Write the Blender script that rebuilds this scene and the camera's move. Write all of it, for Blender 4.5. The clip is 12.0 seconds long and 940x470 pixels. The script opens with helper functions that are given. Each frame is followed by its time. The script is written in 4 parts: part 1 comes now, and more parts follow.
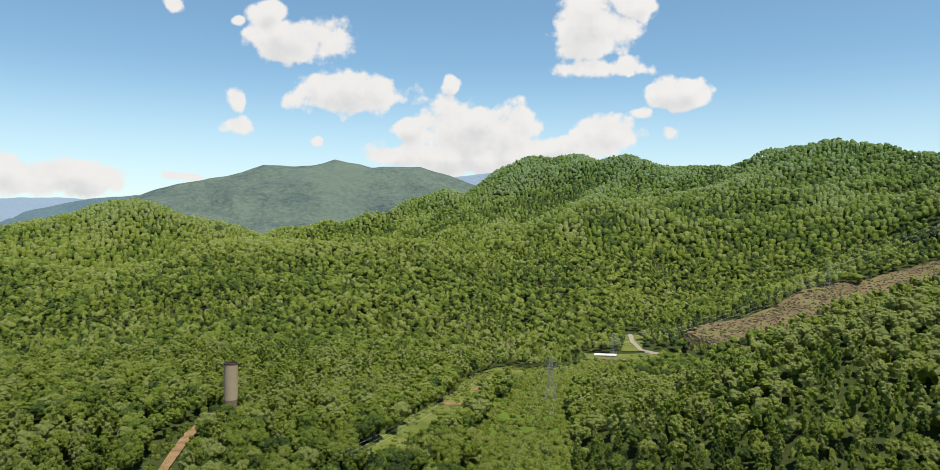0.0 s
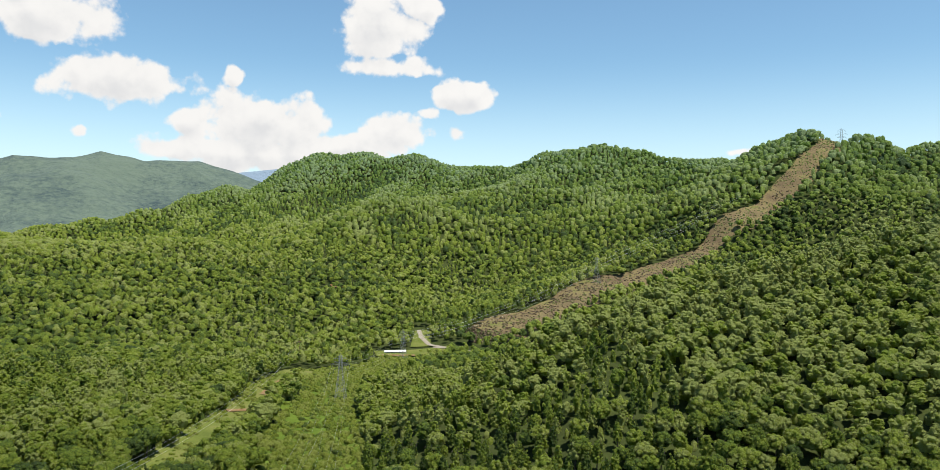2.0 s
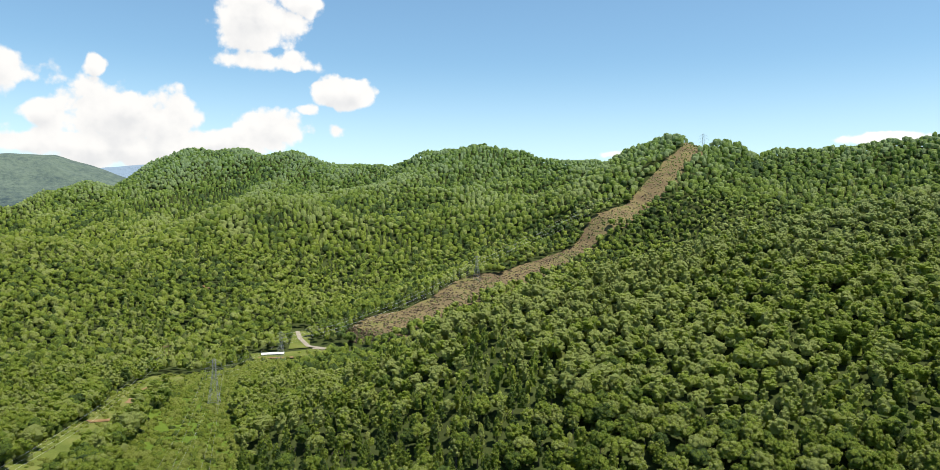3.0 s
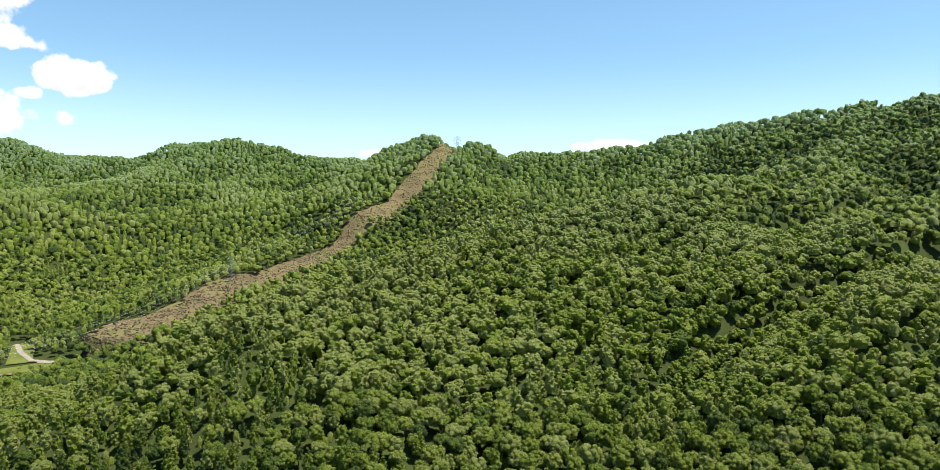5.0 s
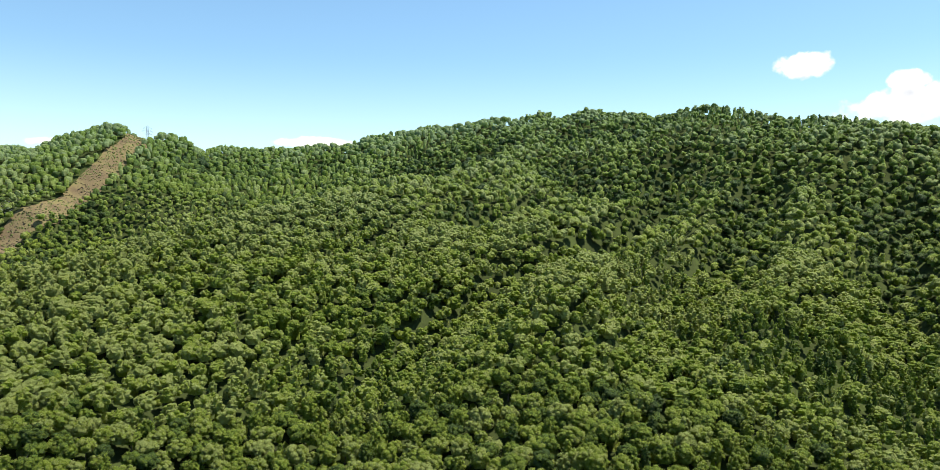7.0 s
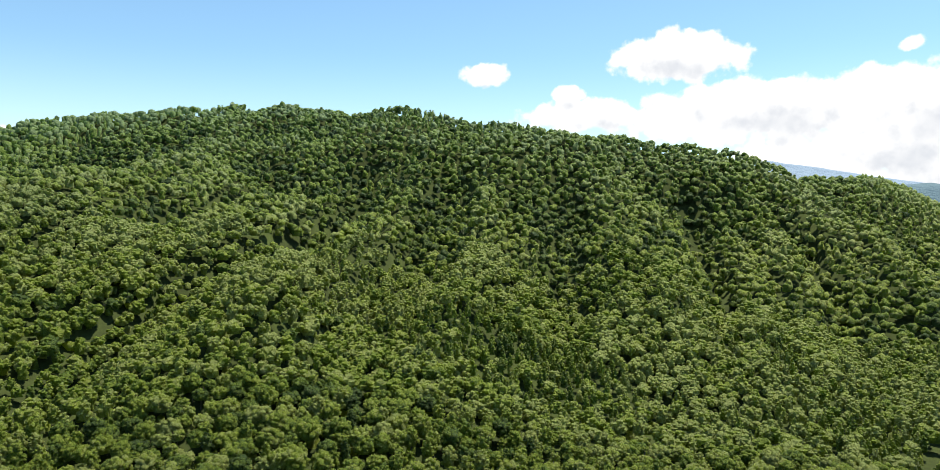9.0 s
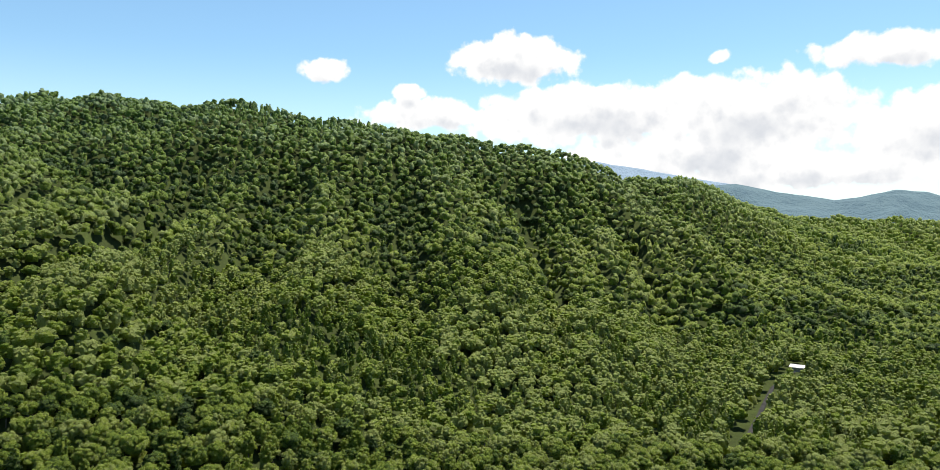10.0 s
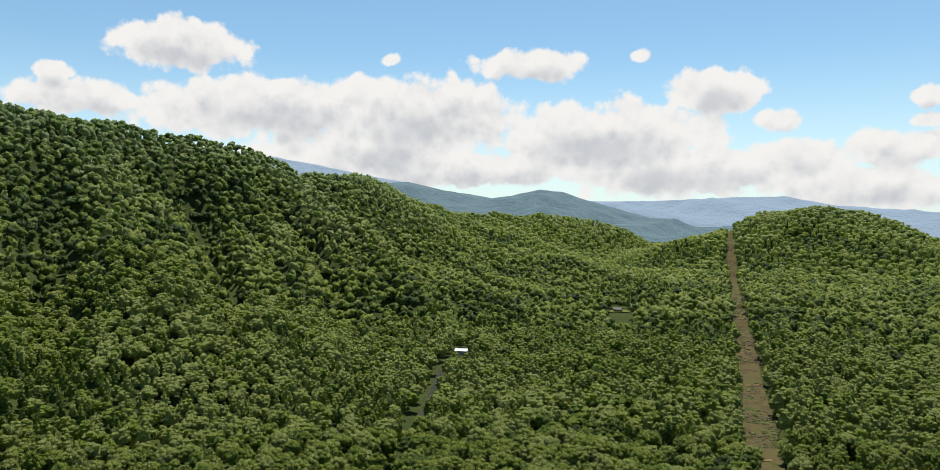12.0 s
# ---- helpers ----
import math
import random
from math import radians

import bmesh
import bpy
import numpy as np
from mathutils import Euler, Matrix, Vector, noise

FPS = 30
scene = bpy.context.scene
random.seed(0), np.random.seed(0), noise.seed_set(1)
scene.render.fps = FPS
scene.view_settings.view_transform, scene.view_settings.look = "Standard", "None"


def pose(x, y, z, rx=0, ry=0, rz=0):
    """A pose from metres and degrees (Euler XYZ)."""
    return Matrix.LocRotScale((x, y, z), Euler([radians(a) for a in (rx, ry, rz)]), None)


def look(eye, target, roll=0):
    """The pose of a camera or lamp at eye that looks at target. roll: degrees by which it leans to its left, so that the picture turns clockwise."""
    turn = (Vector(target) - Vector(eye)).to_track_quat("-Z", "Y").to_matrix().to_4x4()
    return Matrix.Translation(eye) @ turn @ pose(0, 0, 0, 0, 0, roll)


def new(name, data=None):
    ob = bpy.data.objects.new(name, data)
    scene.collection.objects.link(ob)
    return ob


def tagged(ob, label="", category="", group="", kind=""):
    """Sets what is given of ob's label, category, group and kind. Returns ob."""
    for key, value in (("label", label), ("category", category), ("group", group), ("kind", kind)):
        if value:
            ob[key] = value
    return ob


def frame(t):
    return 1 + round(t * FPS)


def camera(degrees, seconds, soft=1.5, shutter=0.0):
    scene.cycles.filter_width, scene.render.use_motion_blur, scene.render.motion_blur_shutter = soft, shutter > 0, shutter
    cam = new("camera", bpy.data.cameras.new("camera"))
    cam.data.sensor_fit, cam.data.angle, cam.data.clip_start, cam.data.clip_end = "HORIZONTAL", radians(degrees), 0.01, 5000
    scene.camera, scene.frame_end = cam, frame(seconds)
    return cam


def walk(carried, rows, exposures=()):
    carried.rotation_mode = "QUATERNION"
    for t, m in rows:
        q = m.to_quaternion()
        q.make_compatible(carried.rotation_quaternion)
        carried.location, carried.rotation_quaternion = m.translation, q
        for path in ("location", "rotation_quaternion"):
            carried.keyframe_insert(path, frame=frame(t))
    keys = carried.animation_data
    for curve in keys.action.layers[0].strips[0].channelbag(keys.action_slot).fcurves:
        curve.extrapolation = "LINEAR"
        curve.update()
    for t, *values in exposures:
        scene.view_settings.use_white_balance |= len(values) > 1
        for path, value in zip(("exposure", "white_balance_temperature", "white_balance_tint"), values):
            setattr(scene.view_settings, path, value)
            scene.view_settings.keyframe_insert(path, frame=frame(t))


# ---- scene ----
# ---- camera: it hovers over the valley and turns to its right ----
cam = camera(64.2, 12.0, 0.6)
HOVER = 150.0
TURNS = [
    (0, 0.00, -0.76, -0.23), (0.5, -4.04, -0.75, -0.22), (1, -8.14, -0.78, -0.19), (1.5, -12.06, -0.80, -0.18),
    (2, -15.99, -0.86, -0.20), (2.5, -20.43, -0.87, -0.26), (3, -25.06, -0.91, -0.28), (5, -43.29, -0.97, -0.28),
    (5.5, -48.83, -0.98, -0.30), (6, -54.40, -0.99, -0.29), (6.5, -59.98, -1.01, -0.27), (7, -65.57, -1.04, -0.26),
    (9, -88.36, -1.20, -0.20), (9.5, -94.43, -1.29, -0.20), (10, -100.45, -1.33, -0.19), (10.5, -106.39, -1.40, -0.19),
    (11, -112.45, -1.46, -0.21), (11.5, -118.73, -1.50, -0.27), (12, -124.77, -1.54, -0.33),
]
walk(cam, [(t, pose(0, 0, HOVER, 90 + pitch, lean, yaw)) for t, yaw, pitch, lean in TURNS],
     [(0, 0.54), (3, 0.76), (6, 1.0), (9.5, 0.90), (12, 0.46)])


# ---- daylight: a blue summer sky with cumulus clouds, and a high sun ----
SUN_AZ, SUN_EL = 140.0, 70.0
world = bpy.data.worlds.new("summer_sky")
scene.world = world
world.use_nodes = True
wn, wl = world.node_tree.nodes, world.node_tree.links
wn.clear()


def wnode(kind, operation=""):
    n = wn.new(kind)
    if operation:
        n.operation = operation
    return n


def wmath(op, a, b=None, clamp=False):
    n = wnode("ShaderNodeMath", op)
    n.use_clamp = clamp
    for slot, value in zip(n.inputs, (a, b)):
        if isinstance(value, (int, float)):
            slot.default_value = value
        elif value is not None:
            wl.new(value, slot)
    return n.outputs[0]


def wrange(value, lo, hi, to_lo=0.0, to_hi=1.0):
    n = wnode("ShaderNodeMapRange")
    n.interpolation_type = "SMOOTHSTEP"
    wl.new(value, n.inputs["Value"])
    for key, v in zip(("From Min", "From Max", "To Min", "To Max"), (lo, hi, to_lo, to_hi)):
        n.inputs[key].default_value = v
    return n.outputs[0]


sky = wnode("ShaderNodeTexSky")
sky.sky_type, sky.sun_disc = "NISHITA", False
sky.sun_elevation, sky.sun_rotation = radians(SUN_EL), radians(SUN_AZ)
sky.altitude, sky.air_density, sky.dust_density, sky.ozone_density = 600.0, 1.0, 0.6, 1.0
away = wnode("ShaderNodeTexCoord").outputs["Generated"]
# Cumulus: bearing, height and half sizes in degrees.
CLOUDS_NORTH = [
    (-13.2, 13.5, 3.8, 2.1), (-15.0, 15.2, 2.0, 1.4), (-8.8, 9.8, 5.7, 1.9), (-17.3, 9.0, 0.9, 1.1), (-17.2, 7.2, 1.7, 0.8),
    (0.7, 7.3, 6.0, 2.8), (-4.3, 7.3, 1.8, 1.1), (-1.4, 10.6, 0.9, 0.9), (9.0, 14.4, 3.4, 2.8), (9.7, 11.6, 4.1, 1.1),
    (10.6, 6.8, 3.6, 1.8), (15.4, 9.7, 3.1, 1.2), (12.8, 8.3, 0.9, 0.6), (14.8, 6.8, 0.9, 0.8), (0.3, 5.0, 8.0, 1.6), (6.5, 5.8, 4.5, 1.3), (-5.5, 5.2, 2.5, 0.8),
    (-29.0, 3.2, 6.0, 1.5), (-20.8, 3.4, 2.8, 0.4), (-21.6, 15.3, 0.9, 0.7), (-11.5, 6.2, 0.5, 0.5), (-17.2, 14.5, 0.6, 0.5), (11.9, 16.0, 2.0, 1.1),
]
CLOUDS_SOUTH = [
    (53.4, 5.8, 4.1, 0.5), (35.7, 5.2, 1.5, 0.4), (89.5, 10.7, 1.9, 1.0), (103.7, 11.7, 4.9, 2.1), (95.9, 9.3, 1.3, 0.7),
    (129.7, 11.2, 5.0, 1.5), (137.6, 11.7, 0.9, 0.6), (118.6, 11.5, 1.1, 0.6), (143.0, 9.1, 4.1, 1.9), (147.3, 6.8, 2.3, 1.0),
    (154.5, 4.5, 3.6, 1.7), (155.9, 7.9, 1.4, 0.8), (155.8, 6.3, 1.6, 0.6), (148.3, 4.2, 3.2, 1.4), (109.8, 7.7, 13.3, 2.5),
    (97.9, 7.7, 5.7, 1.5), (120.9, 7.2, 11.9, 3.4), (134.5, 5.8, 10.8, 3.0), (117.3, 4.8, 10.0, 2.8), (140.2, 3.3, 12.0, 2.2), (124.0, 3.4, 14.0, 1.8), (152.8, 2.0, 12.0, 1.8),
]


def cloud_bodies(way):
    """How deep in a cloud each direction of the sky lies."""
    whole_body = None
    for az, el, half_w, half_h in CLOUDS_NORTH + CLOUDS_SOUTH:
        place = wnode("ShaderNodeMapping")
        place.vector_type = "TEXTURE"
        wl.new(way, place.inputs["Vector"])
        place.inputs["Location"].default_value = (math.sin(radians(az)) * math.cos(radians(el)), math.cos(radians(az)) * math.cos(radians(el)), math.sin(radians(el)))
        place.inputs["Rotation"].default_value = (radians(el), 0, radians(-az))
        place.inputs["Scale"].default_value = (radians(half_w), 0.5, radians(half_h))
        far = wnode("ShaderNodeVectorMath", operation="LENGTH")
        wl.new(place.outputs[0], far.inputs[0])
        near = wmath("MULTIPLY", wmath("SUBTRACT", 1.0, far.outputs["Value"]), min(1.0, 0.5 + half_h / 4.0))
        if whole_body is None:
            whole_body = near
        else:
            whole_body = wmath("SMOOTH_MAX", whole_body, near)
            whole_body.node.inputs[2].default_value = 0.07
    return whole_body


def pushed(shift):
    push = wnode("ShaderNodeVectorMath", operation="ADD")
    wl.new(away, push.inputs[0])
    push.inputs[1].default_value = shift
    return push.outputs[0]


def puffs(way):
    """Billows, large and small."""
    big = wnode("ShaderNodeTexNoise")
    wl.new(way, big.inputs["Vector"])
    big.inputs["Scale"].default_value, big.inputs["Detail"].default_value, big.inputs["Roughness"].default_value = 17.0, 9.0, 0.52
    cells = wnode("ShaderNodeTexVoronoi")
    cells.feature = "SMOOTH_F1"
    wl.new(way, cells.inputs["Vector"])
    cells.inputs["Scale"].default_value, cells.inputs["Detail"].default_value, cells.inputs["Smoothness"].default_value = 38.0, 3.0, 0.6
    lump = wmath("MULTIPLY", wmath("SUBTRACT", 0.42, cells.outputs["Distance"]), 0.36)
    return wmath("ADD", wmath("MULTIPLY", wmath("SUBTRACT", big.outputs["Fac"], 0.5), 1.5), lump)


up_way = pushed((0.004, 0.0, 0.014))
billow, billow_up = puffs(away), puffs(up_way)
here = wmath("ADD", cloud_bodies(away), billow)
above = wmath("ADD", cloud_bodies(up_way), wmath("MULTIPLY", billow_up, 0.8))
fold = wrange(wmath("SUBTRACT", billow_up, billow), -0.16, 0.40)
cover = wrange(here, -0.14, 0.10)
# bases are grey, the more so where the sun stands behind them
sunward = wnode("ShaderNodeVectorMath", operation="DOT_PRODUCT")
wl.new(away, sunward.inputs[0])
sunward.inputs[1].default_value = (math.sin(radians(SUN_AZ - 20)), math.cos(radians(SUN_AZ - 20)), 0)
depth = wmath("MULTIPLY", wmath("ADD", wmath("MULTIPLY", wrange(above, 0.08, 0.85), 0.74), wmath("MULTIPLY", fold, 0.22), True), wrange(sunward.outputs["Value"], -0.3, 0.9, 0.60, 1.0))
lit = wnode("ShaderNodeMix")
lit.data_type = "RGBA"
wl.new(depth, lit.inputs["Factor"])
lit.inputs["A"].default_value = (1.0, 0.985, 0.96, 1)
lit.inputs["B"].default_value = (0.60, 0.625, 0.67, 1)
cloud_light = wnode("ShaderNodeBackground")
wl.new(lit.outputs["Result"], cloud_light.inputs["Color"])
wl.new(wrange(sunward.outputs["Value"], -0.6, 0.8, 0.60, 0.66), cloud_light.inputs["Strength"])
# thin haze low over the land
drop = wnode("ShaderNodeSeparateXYZ")
wl.new(away, drop.inputs[0])
haze = wrange(drop.outputs["Z"], -0.02, 0.22, 0.55, 0.0)
air = wnode("ShaderNodeMix")
air.data_type = "RGBA"
wl.new(haze, air.inputs["Factor"])
clear = wnode("ShaderNodeMix")
clear.data_type, clear.blend_type = "RGBA", "MULTIPLY"
clear.inputs["Factor"].default_value = 1.0
wl.new(sky.outputs[0], clear.inputs["A"])
clear.inputs["B"].default_value = (1.0, 1.22, 1.22, 1)
wl.new(clear.outputs["Result"], air.inputs["A"])
air.inputs["B"].default_value = (7.6, 8.8, 9.6, 1)
blue = wnode("ShaderNodeBackground")
wl.new(air.outputs["Result"], blue.inputs["Color"])
blue.inputs["Strength"].default_value = 0.08
whole = wnode("ShaderNodeMixShader")
wl.new(cover, whole.inputs[0])
wl.new(blue.outputs[0], whole.inputs[1])
wl.new(cloud_light.outputs[0], whole.inputs[2])
wl.new(whole.outputs[0], wnode("ShaderNodeOutputWorld").inputs["Surface"])

sun = new("sun", bpy.data.lights.new("sun", "SUN"))
sun.data.energy, sun.data.angle, sun.data.color = 4.8, radians(0.53), (1.0, 0.95, 0.86)
sun.matrix_world = look((0, 0, 900), (-900 * math.sin(radians(SUN_AZ)) * math.cos(radians(SUN_EL)), -900 * math.cos(radians(SUN_AZ)) * math.cos(radians(SUN_EL)),
                                      900 - 900 * math.sin(radians(SUN_EL))))


# ---- materials ----
def material(name):
    m = bpy.data.materials.new(name)
    m.use_nodes = True
    n, l = m.node_tree.nodes, m.node_tree.links
    return m, n, l, n["Principled BSDF"]


def grain(n, l, scale, detail=4.0, rough=0.6, coords=None):
    """A noise over the world's metres; scale is its size in metres."""
    tex = n.new("ShaderNodeTexNoise")
    tex.inputs["Scale"].default_value, tex.inputs["Detail"].default_value, tex.inputs["Roughness"].default_value = 1.0 / scale, detail, rough
    l.new(coords or n.new("ShaderNodeNewGeometry").outputs["Position"], tex.inputs["Vector"])
    return tex.outputs["Fac"]


def ramp(n, l, value, stops):
    r = n.new("ShaderNodeValToRGB")
    while len(r.color_ramp.elements) < len(stops):
        r.color_ramp.elements.new(0.5)
    for e, (at, col) in zip(r.color_ramp.elements, stops):
        e.position, e.color = at, (*col, 1)
    l.new(value, r.inputs[0])
    return r.outputs[0]


def arith(n, l, op, a, b, clamp=False):
    m = n.new("ShaderNodeMath")
    m.operation, m.use_clamp = op, clamp
    for slot, value in zip(m.inputs, (a, b)):
        if isinstance(value, (int, float)):
            slot.default_value = value
        else:
            l.new(value, slot)
    return m.outputs[0]


def relief(n, l, shader, value, height, strength=0.6):
    b = n.new("ShaderNodeBump")
    b.inputs["Distance"].default_value, b.inputs["Strength"].default_value = height, strength
    l.new(value, b.inputs["Height"])
    l.new(b.outputs[0], shader.inputs["Normal"])


def stained(name, stops, scale=4.0, fine=0.4, rough=0.9, metal=0.0, bump=0.05):
    """A plain stuff with two sizes of variation."""
    m, n, l, p = material(name)
    mix = arith(n, l, "ADD", arith(n, l, "MULTIPLY", grain(n, l, scale), 0.6), arith(n, l, "MULTIPLY", grain(n, l, fine, 5.0), 0.4))
    l.new(ramp(n, l, mix, stops), p.inputs["Base Color"])
    p.inputs["Roughness"].default_value, p.inputs["Metallic"].default_value = rough, metal
    p.inputs["Specular IOR Level"].default_value = 0.05 if rough > 0.94 else 0.4
    relief(n, l, p, grain(n, l, fine, 5.0), bump)
    return m


def foliage(name, stops, glow=0.5, patch=70.0, high=None):
    """Leaves: the tone of the tree, the stand it grows in and each leaf's own shade, with haze tinted in by height;
    light shines through.
    """
    m, n, l, p = material(name)
    tone = n.new("ShaderNodeAttribute")
    tone.attribute_name = "tone"
    own = n.new("ShaderNodeObjectInfo")
    leaf = n.new("ShaderNodeNewGeometry")
    value = arith(n, l, "ADD", tone.outputs["Fac"], arith(n, l, "MULTIPLY", own.outputs["Random"], 0.5))
    value = arith(n, l, "ADD", value, arith(n, l, "MULTIPLY", arith(n, l, "SUBTRACT", grain(n, l, patch, 3.0), 0.5), 0.6))
    value = arith(n, l, "ADD", value, arith(n, l, "MULTIPLY", arith(n, l, "SUBTRACT", leaf.outputs["Random Per Island"], 0.5), 0.42))
    clump = grain(n, l, 0.9, 5.0, 0.8)
    value = arith(n, l, "ADD", value, arith(n, l, "MULTIPLY", arith(n, l, "SUBTRACT", clump, 0.5), 2.2))
    colour = ramp(n, l, value, stops)
    # Haze on the upper slopes is put into the leaf colour, bluer with height.
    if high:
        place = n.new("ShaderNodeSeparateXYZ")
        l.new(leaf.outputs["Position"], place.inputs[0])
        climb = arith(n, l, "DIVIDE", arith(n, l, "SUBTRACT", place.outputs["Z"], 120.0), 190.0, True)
        haze_tint = n.new("ShaderNodeMix")
        haze_tint.data_type, haze_tint.blend_type = "RGBA", "MULTIPLY"
        l.new(climb, haze_tint.inputs["Factor"])
        l.new(colour, haze_tint.inputs["A"])
        haze_tint.inputs["B"].default_value = (*high, 1)
        colour = haze_tint.outputs["Result"]
    l.new(colour, p.inputs["Base Color"])
    p.inputs["Roughness"].default_value = 0.65
    p.inputs["Specular IOR Level"].default_value = 0.28
    relief(n, l, p, clump, 2.2, 1.0)
    through_leaf = n.new("ShaderNodeBsdfTranslucent")
    l.new(colour, through_leaf.inputs["Color"])
    mix = n.new("ShaderNodeMixShader")
    mix.inputs[0].default_value = glow
    l.new(p.outputs[0], mix.inputs[1])
    l.new(through_leaf.outputs[0], mix.inputs[2])
    l.new(mix.outputs[0], n["Material Output"].inputs["Surface"])
    return m


GREENS = [(0.0, (0.066, 0.110, 0.026)), (0.3, (0.130, 0.196, 0.030)), (0.55, (0.212, 0.288, 0.032)), (0.8, (0.290, 0.355, 0.040)), (1.0, (0.340, 0.390, 0.110))]
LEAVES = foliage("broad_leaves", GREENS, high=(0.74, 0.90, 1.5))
SCRUB = foliage("young_growth", [(0.0, (0.055, 0.085, 0.012)), (0.4, (0.12, 0.175, 0.014)), (0.75, (0.19, 0.24, 0.018)), (1.0, (0.24, 0.28, 0.05))], 0.35, 25.0)
BRUSH = foliage("dry_brush", [(0.0, (0.060, 0.042, 0.026)), (0.35, (0.115, 0.080, 0.048)), (0.6, (0.165, 0.120, 0.068)), (0.8, (0.14, 0.135, 0.045)), (1.0, (0.12, 0.17, 0.03))], 0.15, 40.0)
DEAD = foliage("dead_twigs", [(0.0, (0.10, 0.085, 0.07)), (0.6, (0.20, 0.175, 0.15)), (1.0, (0.26, 0.23, 0.20))], 0.1, 20.0)
BARK = stained("bark", [(0.3, (0.05, 0.04, 0.03)), (0.7, (0.20, 0.17, 0.14))], 1.5, 0.15, 0.95)
FLOOR = stained("forest_floor", [(0.3, (0.024, 0.030, 0.011)), (0.55, (0.040, 0.052, 0.015)), (0.75, (0.056, 0.080, 0.018))], 40.0, 3.0, 1.0, 0.0, 0.4)
CUT = stained("cut_brush", [(0.3, (0.070, 0.050, 0.030)), (0.45, (0.115, 0.085, 0.048)), (0.56, (0.150, 0.122, 0.056)), (0.68, (0.095, 0.115, 0.028))], 28.0, 2.0, 1.0, 0.0, 0.3)
GRASS = stained("rough_grass", [(0.3, (0.065, 0.085, 0.018)), (0.5, (0.105, 0.125, 0.028)), (0.7, (0.160, 0.150, 0.055))], 18.0, 1.2, 1.0, 0.0, 0.2)
STRAW = stained("straw_grass", [(0.3, (0.030, 0.023, 0.014)), (0.44, (0.060, 0.045, 0.024)), (0.54, (0.085, 0.070, 0.030)), (0.64, (0.042, 0.056, 0.013))], 14.0, 1.2, 1.0, 0.0, 0.3)
WEEDS = stained("rank_weeds", [(0.3, (0.045, 0.075, 0.012)), (0.55, (0.085, 0.125, 0.016)), (0.75, (0.130, 0.140, 0.035))], 12.0, 1.0, 1.0, 0.0, 0.5)
DIRT = stained("orange_clay", [(0.3, (0.085, 0.052, 0.024)), (0.45, (0.17, 0.105, 0.048)), (0.6, (0.22, 0.155, 0.085)), (0.75, (0.09, 0.085, 0.03))], 5.0, 0.8, 1.0)
GRAVEL = stained("pale_gravel", [(0.3, (0.18, 0.155, 0.115)), (0.7, (0.30, 0.27, 0.22))], 5.0, 0.4, 1.0)
ASPHALT = stained("worn_asphalt", [(0.3, (0.022, 0.022, 0.022)), (0.7, (0.05, 0.048, 0.045))], 5.0, 0.3, 0.96)
CONCRETE = stained("weathered_concrete", [(0.25, (0.27, 0.21, 0.135)), (0.5, (0.34, 0.268, 0.176)), (0.75, (0.39, 0.315, 0.215))], 9.0, 0.5, 0.95)
OLD_CONCRETE = stained("stained_concrete", [(0.3, (0.125, 0.090, 0.058)), (0.7, (0.220, 0.165, 0.112))], 3.0, 0.4, 0.95)
STEEL = stained("galvanised_steel", [(0.3, (0.20, 0.21, 0.21)), (0.7, (0.33, 0.34, 0.34))], 2.0, 0.3, 0.7, 0.3, 0.01)
RUST = stained("dark_iron", [(0.3, (0.03, 0.02, 0.018)), (0.7, (0.10, 0.06, 0.04))], 1.0, 0.2, 0.9, 0.2)
OLD_ROOF = stained("weathered_roof", [(0.3, (0.11, 0.105, 0.10)), (0.7, (0.20, 0.195, 0.185))], 2.0, 0.3, 0.95)
ROOF = stained("white_metal_roof", [(0.3, (0.56, 0.56, 0.56)), (0.7, (0.74, 0.74, 0.73))], 4.0, 0.5, 0.4, 0.0, 0.01)
SIDING = stained("grey_siding", [(0.3, (0.26, 0.25, 0.23)), (0.7, (0.42, 0.40, 0.36))], 2.0, 0.3, 0.8)
TIMBER = stained("brown_timber", [(0.3, (0.12, 0.07, 0.04)), (0.7, (0.28, 0.17, 0.09))], 1.5, 0.2, 0.85)
RED_ROOF = stained("rust_red_roof", [(0.3, (0.22, 0.06, 0.04)), (0.7, (0.36, 0.12, 0.08))], 2.0, 0.3, 0.7)
CABLE = stained("aluminium_cable", [(0.3, (0.45, 0.46, 0.46)), (0.7, (0.62, 0.63, 0.62))], 2.0, 0.3, 0.4, 0.5, 0.0)
GLASS_DARK = stained("dark_window", [(0.3, (0.02, 0.025, 0.03)), (0.7, (0.04, 0.05, 0.06))], 2.0, 0.5, 0.1, 0.0, 0.0)


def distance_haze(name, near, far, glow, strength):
    """Wooded slopes many miles off, the backdrop: the blue air before them is painted in as colour and glow."""
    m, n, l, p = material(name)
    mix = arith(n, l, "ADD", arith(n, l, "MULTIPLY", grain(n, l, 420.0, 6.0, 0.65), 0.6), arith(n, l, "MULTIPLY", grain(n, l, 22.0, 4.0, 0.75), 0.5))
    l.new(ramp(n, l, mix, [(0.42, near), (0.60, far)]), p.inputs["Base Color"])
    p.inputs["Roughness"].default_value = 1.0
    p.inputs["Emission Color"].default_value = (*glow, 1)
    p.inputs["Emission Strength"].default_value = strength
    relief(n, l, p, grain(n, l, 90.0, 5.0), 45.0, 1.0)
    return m


